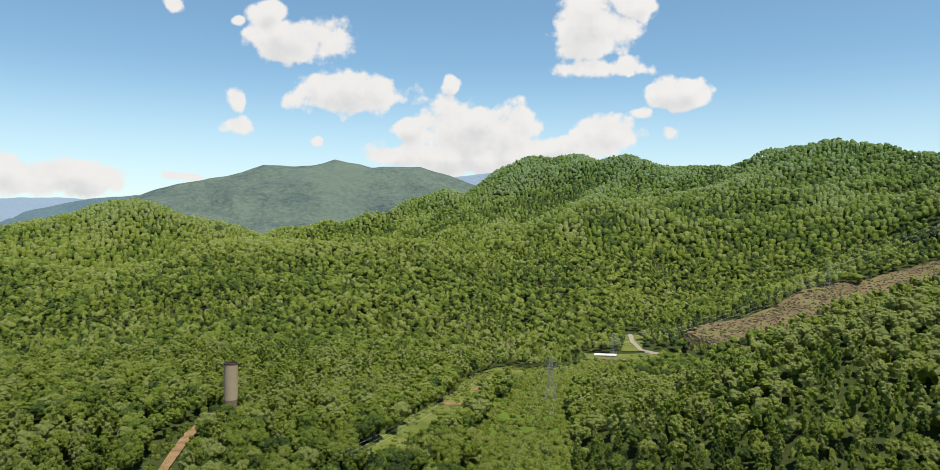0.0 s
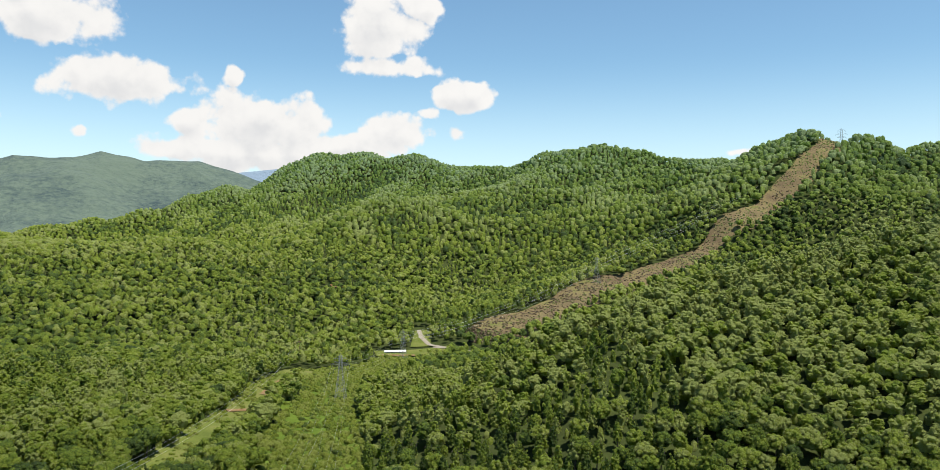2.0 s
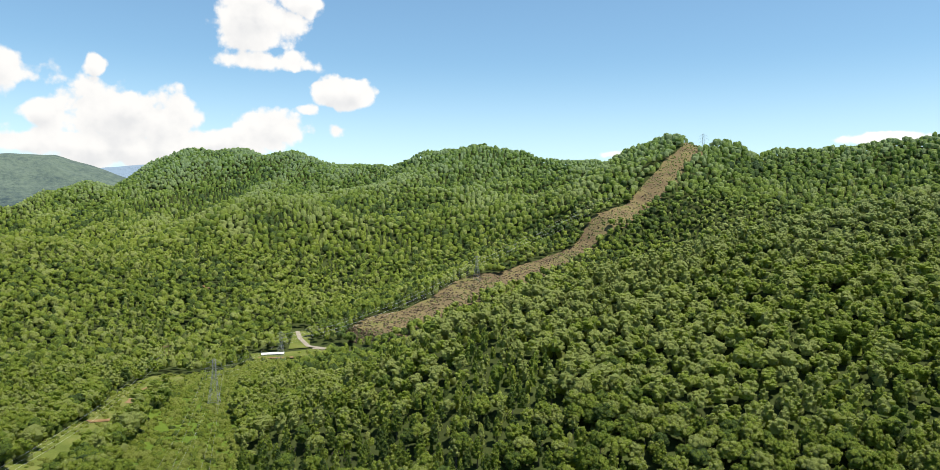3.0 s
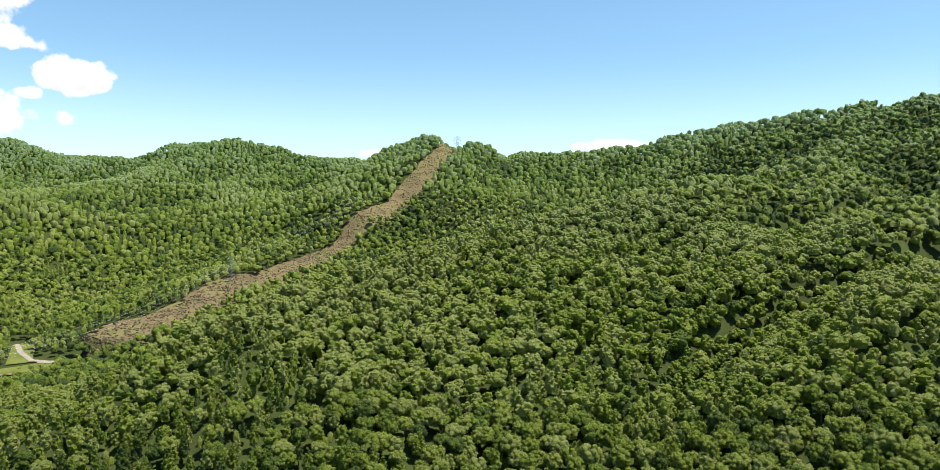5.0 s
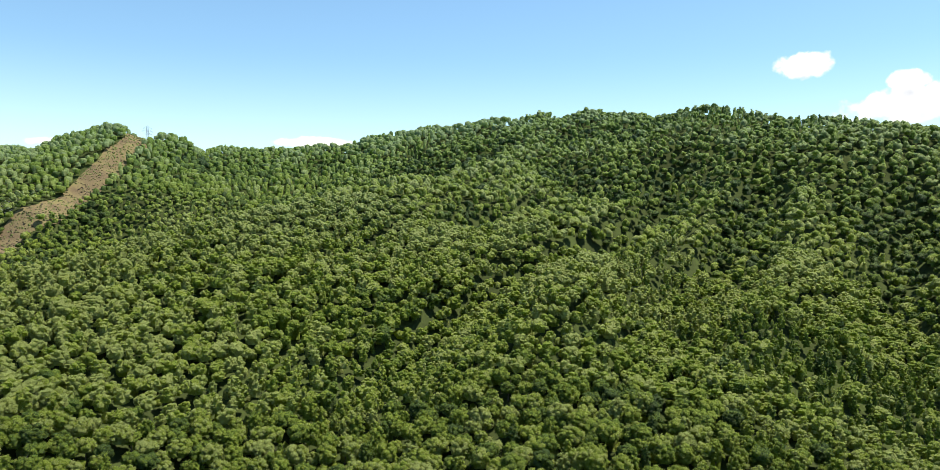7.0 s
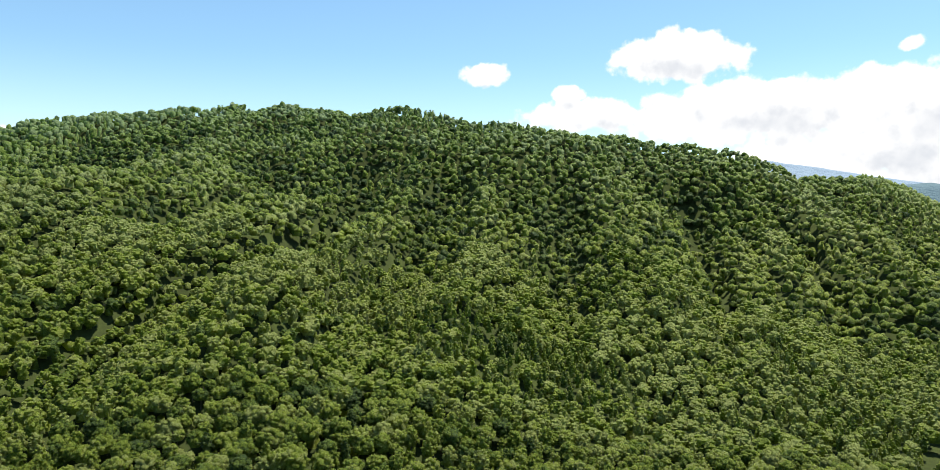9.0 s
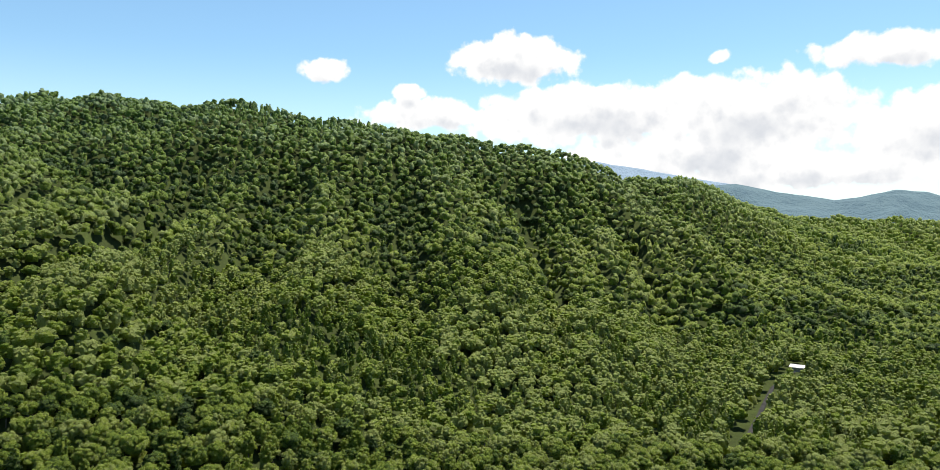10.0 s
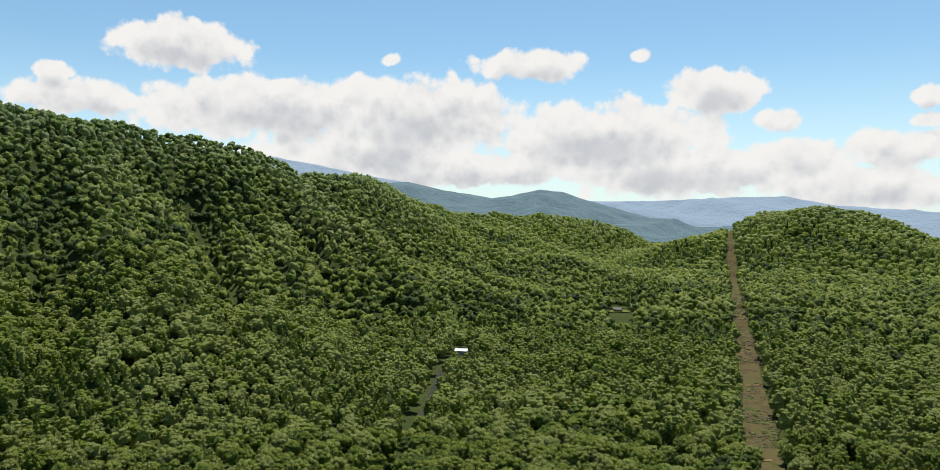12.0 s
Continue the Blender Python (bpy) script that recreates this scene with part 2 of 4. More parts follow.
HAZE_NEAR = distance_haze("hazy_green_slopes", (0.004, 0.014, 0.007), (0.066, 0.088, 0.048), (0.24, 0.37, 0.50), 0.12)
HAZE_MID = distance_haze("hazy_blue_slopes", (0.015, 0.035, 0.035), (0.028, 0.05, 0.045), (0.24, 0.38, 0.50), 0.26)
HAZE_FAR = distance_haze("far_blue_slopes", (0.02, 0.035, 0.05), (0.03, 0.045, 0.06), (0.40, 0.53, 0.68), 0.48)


# ---- the lie of the land ----
def lattice_noise(x, y, size, seed):
    """Smooth value noise between -1 and 1, with cells of that many metres."""
    x, y = np.asarray(x, float) / size, np.asarray(y, float) / size
    i, j = np.floor(x), np.floor(y)
    u, v = x - i, y - j
    u, v = u * u * (3 - 2 * u), v * v * (3 - 2 * v)

    def corner(a, b):
        n = np.sin(a * 127.1 + b * 311.7 + seed * 74.7) * 43758.5453
        return (n - np.floor(n)) * 2 - 1
    top = corner(i, j) * (1 - u) + corner(i + 1, j) * u
    low = corner(i, j + 1) * (1 - u) + corner(i + 1, j + 1) * u
    return top * (1 - v) + low * v


def bearing(az, d):
    """The place at that bearing (degrees clockwise from +y) and distance from the middle of the site."""
    return d * math.sin(radians(az)), d * math.cos(radians(az))


# Each ridge: crest points of bearing, distance and height, then the fall of its flanks, the width of its rounded top and, where it differs, the fall of its hidden flank.
RIDGES = [
    ([(-70, 2300, 90), (-40, 2100, 82), (-30, 1950, 147), (-24.7, 1850, 178), (-19.5, 1900, 131), (-13.7, 2050, 91)], 0.38, 50),
    ([(-13.7, 2250, 133), (-9.9, 2275, 145), (-6.1, 2300, 170), (-3.8, 2325, 213), (-1.6, 2350, 246), (0.2, 2375, 109), (2.1, 2400, -227), (5.3, 2450, 367), (8, 2450, 377), (9.8, 2425, 346), (11.5, 2400, 348), (13.9, 2325, 308), (16.3, 2250, 298)], 0.62, 40),
    ([(16.3, 2250, 304), (18.4, 2125, 282), (20.4, 2000, 279), (23.1, 1900, 321), (25.8, 1850, 332), (28.3, 1850, 316), (30.1, 1850, 304), (31.8, 1850, 303), (33.9, 1850, 294), (36, 1850, 281), (43, 1925, 276), (50, 2000, 271)], 0.58, 40),
    ([(25.8, 1850, 312), (21, 1720, 260), (16.6, 1600, 217), (12.1, 1500, 194), (6.8, 1400, 155), (2.5, 1300, 114), (-1, 1200, 40), (-3, 1080, 37)], 0.46, 26),
    ([(-45, 1330, 74), (-32, 1300, 87), (-21, 1300, 53), (-13.3, 1280, 121), (-7, 1265, 119)], 0.21, 40),
    ([(-38, 600, 42), (-20, 600, 44), (-13, 600, 41), (-5, 600, 10)], 0.13, 40),
    ([(36.9, 1480, -513), (39, 1480, -359), (40.9, 1500, 311), (42.2, 1520, 255), (43.6, 1500, 302), (45.8, 1510, 271), (48, 1520, 298), (51, 1500, 285), (54, 1480, 287), (56.3, 1455, 263), (58.6, 1430, 289)], 0.6, 32),
    ([(41.3, 1490, 240), (38, 1380, 150), (36.2, 1300, 102), (32.3, 1180, 122), (26.2, 1050, 82), (19.3, 930, 43)], 0.34, 35),
    ([(39, 1480, 196), (31, 1500, 191), (25, 1420, 110)], 0.4, 45),
    ([(58.6, 1430, 303), (60.8, 1390, 305), (63, 1350, 326), (65.2, 1315, 320), (67.3, 1280, 322), (70.9, 1240, 120), (74.5, 1200, 312), (77.5, 1165, 321), (80.5, 1130, 300), (83.4, 1100, 307), (86, 1090, 301), (88.5, 1075, 292), (91, 1060, 292), (94.7, 1055, 129), (98.3, 1050, 237), (101.2, 1055, 235), (104, 1060, 238), (105.8, 1070, 211), (107.7, 1080, 213)], 0.72, 30),
    ([(107.7, 1080, 216), (110, 1120, 65), (113, 1220, 194), (114.6, 1260, 198), (116.2, 1300, 205), (118.6, 1380, 178), (121, 1480, 168), (123, 1600, 53), (125, 1675, -456), (127, 1750, 133), (130, 1850, 132), (132, 1900, 123), (134, 1950, 111), (136.2, 2000, 95), (138.5, 2050, 40)], 0.62, 30),
    ([(14.5, 425, 47), (17.2, 435, 22), (19.8, 440, 30), (23.3, 470, 40), (32.2, 520, 113), (39.5, 560, 121), (44, 590, 129), (48.6, 620, 149), (53, 660, 161), (58, 710, 171), (64.5, 800, 174), (67.5, 900, 215), (69.4, 990, 212), (72, 1170, 294)], 0.54, 18, 0.8),
    ([(66, 860, 198), (68.2, 820, 182), (70.3, 700, 144), (72.4, 560, 107), (74.1, 450, 88)], 0.52, 16),
    ([(70.9, 1235, 306), (75.9, 1000, 217), (78.6, 820, 152), (80.5, 680, 111), (82, 540, 86)], 0.52, 16),
    ([(83.4, 1100, 294), (83.6, 960, 212), (84.6, 820, 149), (86, 680, 104)], 0.52, 16),
    ([(91, 1060, 269), (90.9, 900, 182), (89.6, 720, 116), (88.5, 540, 78)], 0.52, 16),
    ([(94.5, 1055, 251), (97, 900, 182), (100, 740, 122), (103, 600, 83)], 0.52, 16),
    ([(98.3, 1050, 213), (104, 870, 131), (108, 690, 67), (110, 520, 39)], 0.46, 18),
    ([(107.7, 1080, 211), (112.5, 900, 138), (115.5, 740, 57), (118, 600, 10)], 0.46, 18),
    ([(116.2, 1290, 159), (120, 1120, 110), (124, 960, 63)], 0.46, 18),
    ([(123, 1600, 138), (129, 1350, 85), (134, 1150, 55)], 0.34, 40),
    ([(138.5, 1800, 60), (141.5, 1750, -338), (143.6, 1700, -372), (145.6, 1680, -86), (148.3, 1650, 166), (151, 1650, -396), (153.5, 1650, 123), (155.2, 1625, 30), (157, 1600, 50), (163.5, 1600, 86), (170, 1600, 80)], 0.42, 50),
    ([(5.3, 2450, 330), (3.5, 2150, 214), (1.5, 1850, 110), (0.5, 1550, 40)], 0.44, 30),
    ([(-1.6, 2350, 230), (-4.5, 2050, 132), (-6.5, 1750, 55)], 0.44, 30),
    ([(11.5, 2400, 334), (9.5, 2080, 215), (8.2, 1780, 120), (7.5, 1480, 45)], 0.44, 30),
    ([(28.3, 1850, 310), (27.5, 1650, 215), (25, 1450, 120)], 0.46, 24),
    ([(-20, 60, 36), (90, 40, 36), (150, 180, 34)], 0.16, 60),
    ([(-32, 520, 44), (-17.7, 415, 44), (-12, 340, 38)], 0.14, 40),
]


def land(x, y):
    """The height of the ground."""
    x, y = np.asarray(x, float), np.asarray(y, float)
    base = np.clip(24 - 0.035 * y, 4, 44) + 5 * lattice_noise(x, y, 260, 3)
    soft = 9.0
    total = np.exp(base / soft)
    bend = 0.16 * lattice_noise(x, y, 420, 5) + 0.10 * lattice_noise(x, y, 170, 8)
    for crest, fall, top, *steep in RIDGES:
        best = None
        back = steep[0] if steep else fall
        pts = [(*bearing(a, d), h) for a, d, h in crest]
        for (x0, y0, h0), (x1, y1, h1) in zip(pts, pts[1:]):
            dx, dy = x1 - x0, y1 - y0
            s = np.clip(((x - x0) * dx + (y - y0) * dy) / (dx * dx + dy * dy), 0, 1)
            away = np.hypot(x - x0 - s * dx, y - y0 - s * dy)
            beyond = dx * (y - y0) > dy * (x - x0)
            z = h0 + s * (h1 - h0) - np.where(beyond, back, fall) * (1 + bend) * (np.sqrt(away * away + top * top) - top)
            best = z if best is None else np.maximum(best, z)
        total = total + np.exp(np.maximum(best, -60) / soft)
    z = soft * np.log(total)
    rise = np.clip((z - 38) / 90, 0, 1)
    rib = 1 - 2 * np.abs(lattice_noise(x, y, 270, 15)) + 0.5 * (1 - 2 * np.abs(lattice_noise(x, y, 125, 16)))
    # the long eastern slope is furrowed by hollows that run straight down to the valley
    east = np.clip((x - 260) / 160, 0, 1) * np.clip((1010 - x) / 190, 0, 1) * np.clip((330 - y) / 160, 0, 1) * np.clip((y + 900) / 200, 0, 1)
    run = y + 0.10 * x + 34 * lattice_noise(x, y, 240, 17) + 12 * lattice_noise(x, y, 90, 18)
    furrow = np.abs(np.sin(np.pi * run / 118)) - 0.64 + 0.45 * (np.abs(np.sin(np.pi * (run / 53 + 0.3))) - 0.64)
    calm = 1 - 0.6 * np.clip((900 - np.hypot(x, y)) / 300, 0, 1)
    z = z + rise * (1 - 0.6 * east) * calm * 16 * rib + np.clip((z - 30) / 60, 0, 1) * east * 34 * furrow
    return z + rise * (4 * lattice_noise(x, y, 75, 11) + 2 * lattice_noise(x, y, 35, 12) - 6)


# ---- helpers for building ----
def part(name, bm, mat, parent=None, label=""):
    me = bpy.data.meshes.new(name)
    bm.to_mesh(me)
    bm.free()
    me.materials.append(mat)
    ob = new(name, me)
    ob.parent = parent
    if label:
        ob["label"] = label
    return ob


def sheet(name, verts, faces, mat, smooth=False, tone=None):
    """A mesh from arrays: verts n x 3, faces m x k of one kind."""
    me = bpy.data.meshes.new(name)
    verts, faces = np.asarray(verts, np.float32), np.asarray(faces, np.int32)
    me.vertices.add(len(verts))
    me.vertices.foreach_set("co", verts.ravel())
    me.loops.add(faces.size)
    me.loops.foreach_set("vertex_index", faces.ravel())
    me.polygons.add(len(faces))
    me.polygons.foreach_set("loop_start", np.arange(0, faces.size, faces.shape[1], dtype=np.int32))
    if tone is not None:
        me.attributes.new("tone", "FLOAT", "POINT").data.foreach_set("value", np.asarray(tone, np.float32))
    me.update(calc_edges=True)
    me.polygons.foreach_set("use_smooth", np.full(len(faces), smooth))
    me.materials.append(mat)
    return me


def grid_faces(rows, cols):
    i = np.arange(rows * cols).reshape(rows, cols)
    return np.stack([i[:-1, :-1], i[:-1, 1:], i[1:, 1:], i[1:, :-1]], -1).reshape(-1, 4)


def box(bm, size, at, turn=0.0, tip=0.0):
    m = pose(*at, tip, 0, turn) @ Matrix.Diagonal((*size, 1))
    return bmesh.ops.create_cube(bm, size=1.0, matrix=m)["verts"]


def bar(bm, a, b, thick):
    """A square bar from a to b."""
    a, b = Vector(a), Vector(b)
    turn = (b - a).to_track_quat("Z", "Y").to_matrix().to_4x4()
    bmesh.ops.create_cube(bm, size=1.0, matrix=Matrix.Translation((a + b) / 2) @ turn @ Matrix.Diagonal((thick, thick, (b - a).length, 1)))


def height(x, y):
    return float(land(x, y))


# ---- the ground: one sheet to the horizon ----
fine = np.arange(-2600, 2601, 20.0)
wide = np.arange(2690, 4901, 100.0)
axis = np.concatenate([-wide[::-1], fine, wide])
gx, gy = np.meshgrid(axis, axis)
gz = land(gx, gy)
ground = new("ground", sheet("ground", np.stack([gx, gy, gz], -1).reshape(-1, 3), grid_faces(len(axis), len(axis)), FLOOR, True))
tagged(ground, "wooded mountain ground with dark leaf litter", "ground", "", "structure")


def range_of_hills(name, crest, dist, back, mat, label, seed):
    """A long mountain range: crest points of bearing and height, standing at that distance."""
    az = np.linspace(crest[0][0], crest[-1][0], 420)
    tops = np.interp(az, [c[0] for c in crest], [c[1] for c in crest])
    steps = np.concatenate([-np.linspace(1, 0, 26) ** 1.3, [0.3, 1.0]])
    rows = []
    for s in steps:
        d = dist + s * back * (1 if s < 0 else 0.12)
        x, y = d * np.sin(np.radians(az)), d * np.cos(np.radians(az))
        rough = (0.5 - np.abs(lattice_noise(x, y, 420, seed))) * 0.7 + (0.5 - np.abs(lattice_noise(x, y, 180, seed + 1))) * 0.4
        drop = abs(s) ** 0.85
        z = tops * (1 - drop) + 20 * drop + rough * 260 * drop * (1 - drop) * 2 + lattice_noise(x, y, 60, seed + 2) * 3
        rows.append(np.stack([x, y, np.where(abs(s) == 1, -20, z)], -1))
    me = sheet(name, np.concatenate(rows), grid_faces(len(steps), len(az)), mat, True)
    return tagged(new(name, me), label, "mountains", "", "structure")


def crest_at(dist, points):
    """Crest heights in metres for bearings and angles over the level."""
    return [(a, HOVER + dist * math.tan(radians(e))) for a, e in points]


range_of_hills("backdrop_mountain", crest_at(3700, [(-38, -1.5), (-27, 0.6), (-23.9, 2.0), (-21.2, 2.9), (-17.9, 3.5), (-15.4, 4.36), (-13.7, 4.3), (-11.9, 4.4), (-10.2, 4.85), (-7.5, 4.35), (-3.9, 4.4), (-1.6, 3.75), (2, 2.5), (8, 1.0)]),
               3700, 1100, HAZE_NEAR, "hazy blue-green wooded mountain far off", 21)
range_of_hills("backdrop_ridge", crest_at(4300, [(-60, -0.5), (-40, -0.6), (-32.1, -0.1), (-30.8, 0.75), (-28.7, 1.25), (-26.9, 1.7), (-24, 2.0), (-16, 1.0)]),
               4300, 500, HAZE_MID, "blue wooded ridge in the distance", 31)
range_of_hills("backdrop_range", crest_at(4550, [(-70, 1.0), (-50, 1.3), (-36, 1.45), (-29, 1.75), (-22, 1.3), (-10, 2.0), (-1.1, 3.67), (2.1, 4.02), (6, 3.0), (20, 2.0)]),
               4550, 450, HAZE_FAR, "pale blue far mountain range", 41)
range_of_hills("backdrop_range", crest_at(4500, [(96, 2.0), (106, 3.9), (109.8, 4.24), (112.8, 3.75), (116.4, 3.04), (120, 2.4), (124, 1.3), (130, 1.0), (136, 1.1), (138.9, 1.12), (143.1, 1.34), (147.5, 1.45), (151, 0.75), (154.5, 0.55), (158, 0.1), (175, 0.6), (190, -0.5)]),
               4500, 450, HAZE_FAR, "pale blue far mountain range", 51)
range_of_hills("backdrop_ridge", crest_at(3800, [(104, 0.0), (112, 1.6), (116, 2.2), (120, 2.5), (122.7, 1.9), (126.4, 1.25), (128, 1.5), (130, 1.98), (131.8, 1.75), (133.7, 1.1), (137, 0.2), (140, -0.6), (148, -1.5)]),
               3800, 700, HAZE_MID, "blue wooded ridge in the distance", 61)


def strip(name, path, width, lift, mat, label, category, seed=0, wander=0.0):
    """A band that follows the ground along bearings and distances."""
    pts = [Vector(bearing(a, d)) for a, d in path]
    spine = []
    for a, b in zip(pts, pts[1:]):
        n = max(2, int((b - a).length / 8))
        spine += [a.lerp(b, i / n) for i in range(n)]
    spine.append(pts[-1])
    across = np.linspace(-0.5, 0.5, max(3, int(width / 6) + 2))
    verts = []
    for i, p in enumerate(spine):
        way = (spine[min(i + 1, len(spine) - 1)] - spine[max(i - 1, 0)]).normalized()
        side = Vector((way.y, -way.x))
        w = width * (1 + wander * float(lattice_noise(p.x, p.y, 40, seed)))
        for s in across:
            q = p + side * (s * w)
            verts.append((q.x, q.y, height(q.x, q.y) + lift))
    me = sheet(name, verts, grid_faces(len(spine), len(across)), mat, True)
    return tagged(new(name, me), label, category, "", "structure")


LINE_NORTH = [(42.1, 1500), (41.5, 1422), (40.1, 1338), (38.3, 1270), (36.4, 1198), (34.5, 1166), (32.1, 1090), (30.5, 1054), (28.4, 1014), (26.3, 990), (24.1, 946), (21.9, 906), (19.7, 874), (17.4, 850)]
LINE_CREST = LINE_NORTH[:7]
LINE_SLOPE = LINE_NORTH[6:]
LINE_NEAR = [(12, 780), (6.5, 640), (5.2, 520), (4.4, 420), (3.8, 330), (3.5, 230)]
LINE_SOUTH = [(150, 230), (147.2, 330), (146.6, 366), (145.9, 476), (145.4, 570), (144.9, 722), (144.4, 998), (144.1, 1418), (143.8, 1690)]
SIDE_CUT = [(3.7, 660), (1.9, 602), (-0.7, 490), (-4, 410), (-6.9, 355)]
OLD_CUT = [(-12.2, 2190), (-11.1, 2004), (-10.0, 1916), (-8.0, 1930)]
OLD_CUT_LOW = [(-7.9, 1940), (-6.8, 1816)]
HILL_YARD = [(5.5, 1058), (6.3, 1066)]
LANE_SOUTH = [(124.0, 600), (122.6, 550), (121.7, 480), (121.0, 432), (119.8, 368), (118.7, 330), (116.5, 270)]
TRACK_SILO = [(-18.9, 428), (-20.4, 405), (-21.2, 386), (-22.2, 362), (-23.8, 325), (-26, 270)]
ROAD_NORTH = [(17.4, 786), (14.7, 810), (12.9, 834), (12.3, 868), (12.1, 902)]


# ---- the old concrete standpipe ----
def ring_wall(bm, r0, r1, z0, z1, n=72, t0=1.0, t1=1.0):
    loops = []
    for r, z, t in ((r0, z0, t0), (r0, z1, t1), (r1, z1, t1), (r1, z0, t0)):
        loops.append([bm.verts.new((r * t * math.cos(2 * math.pi * i / n), r * t * math.sin(2 * math.pi * i / n), z)) for i in range(n)])
    for a, b in zip(loops, loops[1:] + loops[:1]):
        for i in range(n):
            bm.faces.new((a[i], a[(i + 1) % n], b[(i + 1) % n], b[i]))


def standpipe():
    x, y = bearing(-17.7, 415)
    z = height(x, y)
    top = HOVER - 415 * math.tan(radians(10.0))
    tower = new("concrete_tower")
    tower.location = (x, y, z)
    high = top - z
    split = high - 19.5
    bm = bmesh.new()
    ring_wall(bm, 3.62, 3.2, -1.0, split)
    part("lower_shaft", bm, OLD_CONCRETE, tower, "brown-stained lower concrete shaft")
    bm = bmesh.new()
    ring_wall(bm, 3.6, 3.2, split, high - 0.7)
    part("shaft", bm, CONCRETE, tower)
    for k in range(6):
        bm = bmesh.new()
        ring_wall(bm, 3.615, 3.55, split + 0.3 + k * 3.1, split + 0.36 + k * 3.1)
        part("lift_joint", bm, CONCRETE, tower)
    bm = bmesh.new()
    ring_wall(bm, 3.75, 3.15, high - 0.7, high)
    part("rim", bm, RUST, tower, "dark iron rim round the open top")
    bm = bmesh.new()
    bar(bm, (-3.2, 0.2, high - 0.5), (3.2, 0.2, high - 0.5), 0.25)
    part("cross_beam", bm, RUST, tower)
    return tagged(tower, "tall weathered concrete standpipe with open dark rim", "tower")


standpipe()


def gabled(name, at, turn, size, wall, roof, label, doors=1, windows=2, category="building", lean=False):
    """A small building: walls with openings' frames, a pitched or single-slope roof."""
    w, d, h = size
    x, y = at
    house = new(name)
    house.matrix_world = pose(x, y, height(x, y), 0, 0, turn)
    bm = bmesh.new()
    rise = 0.0 if lean else 0.28 * d
    t = 0.2
    box(bm, (w, t, h + 1), (0, -d / 2 + t / 2, h / 2 - 0.5))
    box(bm, (w, t, h + 1), (0, d / 2 - t / 2, h / 2 - 0.5))
    for s in (-1, 1):
        xs = s * (w / 2 - t / 2)
        box(bm, (t, d - 2 * t, h + 1), (xs, 0, h / 2 - 0.5))
        if rise:
            vs = [bm.verts.new((xs + dx, yy, zz)) for dx in (-t / 2, t / 2) for yy, zz in ((-d / 2, h), (d / 2, h), (0, h + rise))]
            bm.faces.new(vs[:3]), bm.faces.new(vs[:2:-1])
            for i in range(3):
                bm.faces.new((vs[i], vs[(i + 1) % 3], vs[3 + (i + 1) % 3], vs[3 + i]))
    part("wall", bm, wall, house)
    pitch = math.degrees(math.atan2(rise, d / 2))
    span = math.hypot(d / 2, rise) + 0.5
    for s in ((-1, 1) if rise else (1,)):
        bm = bmesh.new()
        if rise:
            box(bm, (w + 1.0, span, 0.12), (0, s * (d / 4 + 0.1), h + rise / 2 + 0.06), 0, -s * pitch)
        else:
            box(bm, (w + 1.0, d + 1.0, 0.15), (0, 0, h + 0.45), 0, 4)
        for k in range(int(w / 1.2) + 1):
            if rise:
                box(bm, (0.06, span, 0.06), (-w / 2 + k * 1.2, s * (d / 4 + 0.1), h + rise / 2 + 0.14), 0, -s * pitch)
            else:
                box(bm, (0.06, d + 1.0, 0.06), (-w / 2 + k * 1.2, 0, h + 0.55), 0, 4)
        part("roof", bm, roof, house)
    for k in range(windows):
        bm = bmesh.new()
        box(bm, (1.0, 0.12, 1.1), (-w / 2 + (k + 0.7) * w / (windows + 1), -d / 2 - 0.03, h * 0.6))
        part("window", bm, GLASS_DARK, house)
    for k in range(doors):
        bm = bmesh.new()
        box(bm, (1.0, 0.1, 2.05), (w / 2 - 1.2 - k * 2.5, -d / 2 - 0.03, 1.03))
        part("door", bm, TIMBER, house)
    return tagged(house, label, category)


gabled("pump_house", bearing(-18.9, 424), 10, (7, 4.5, 2.8), SIDING, OLD_ROOF, "small grey pump house with weathered roof by a track")
gabled("long_shed", bearing(10.3, 806), -6, (22, 4.4, 2.5), SIDING, ROOF, "long low shed with a white metal roof on gravel", 2, 4)
gabled("mobile_home", bearing(124.2, 606), 40, (10, 5.5, 3.2), SIDING, ROOF, "house with a bright white metal roof among trees", 1, 3, "house")
gabled("cabin", bearing(136.0, 850), 30, (9, 7, 3.2), TIMBER, OLD_ROOF, "small brown cabin with a grey roof in a grassy clearing", 1, 2, "house")


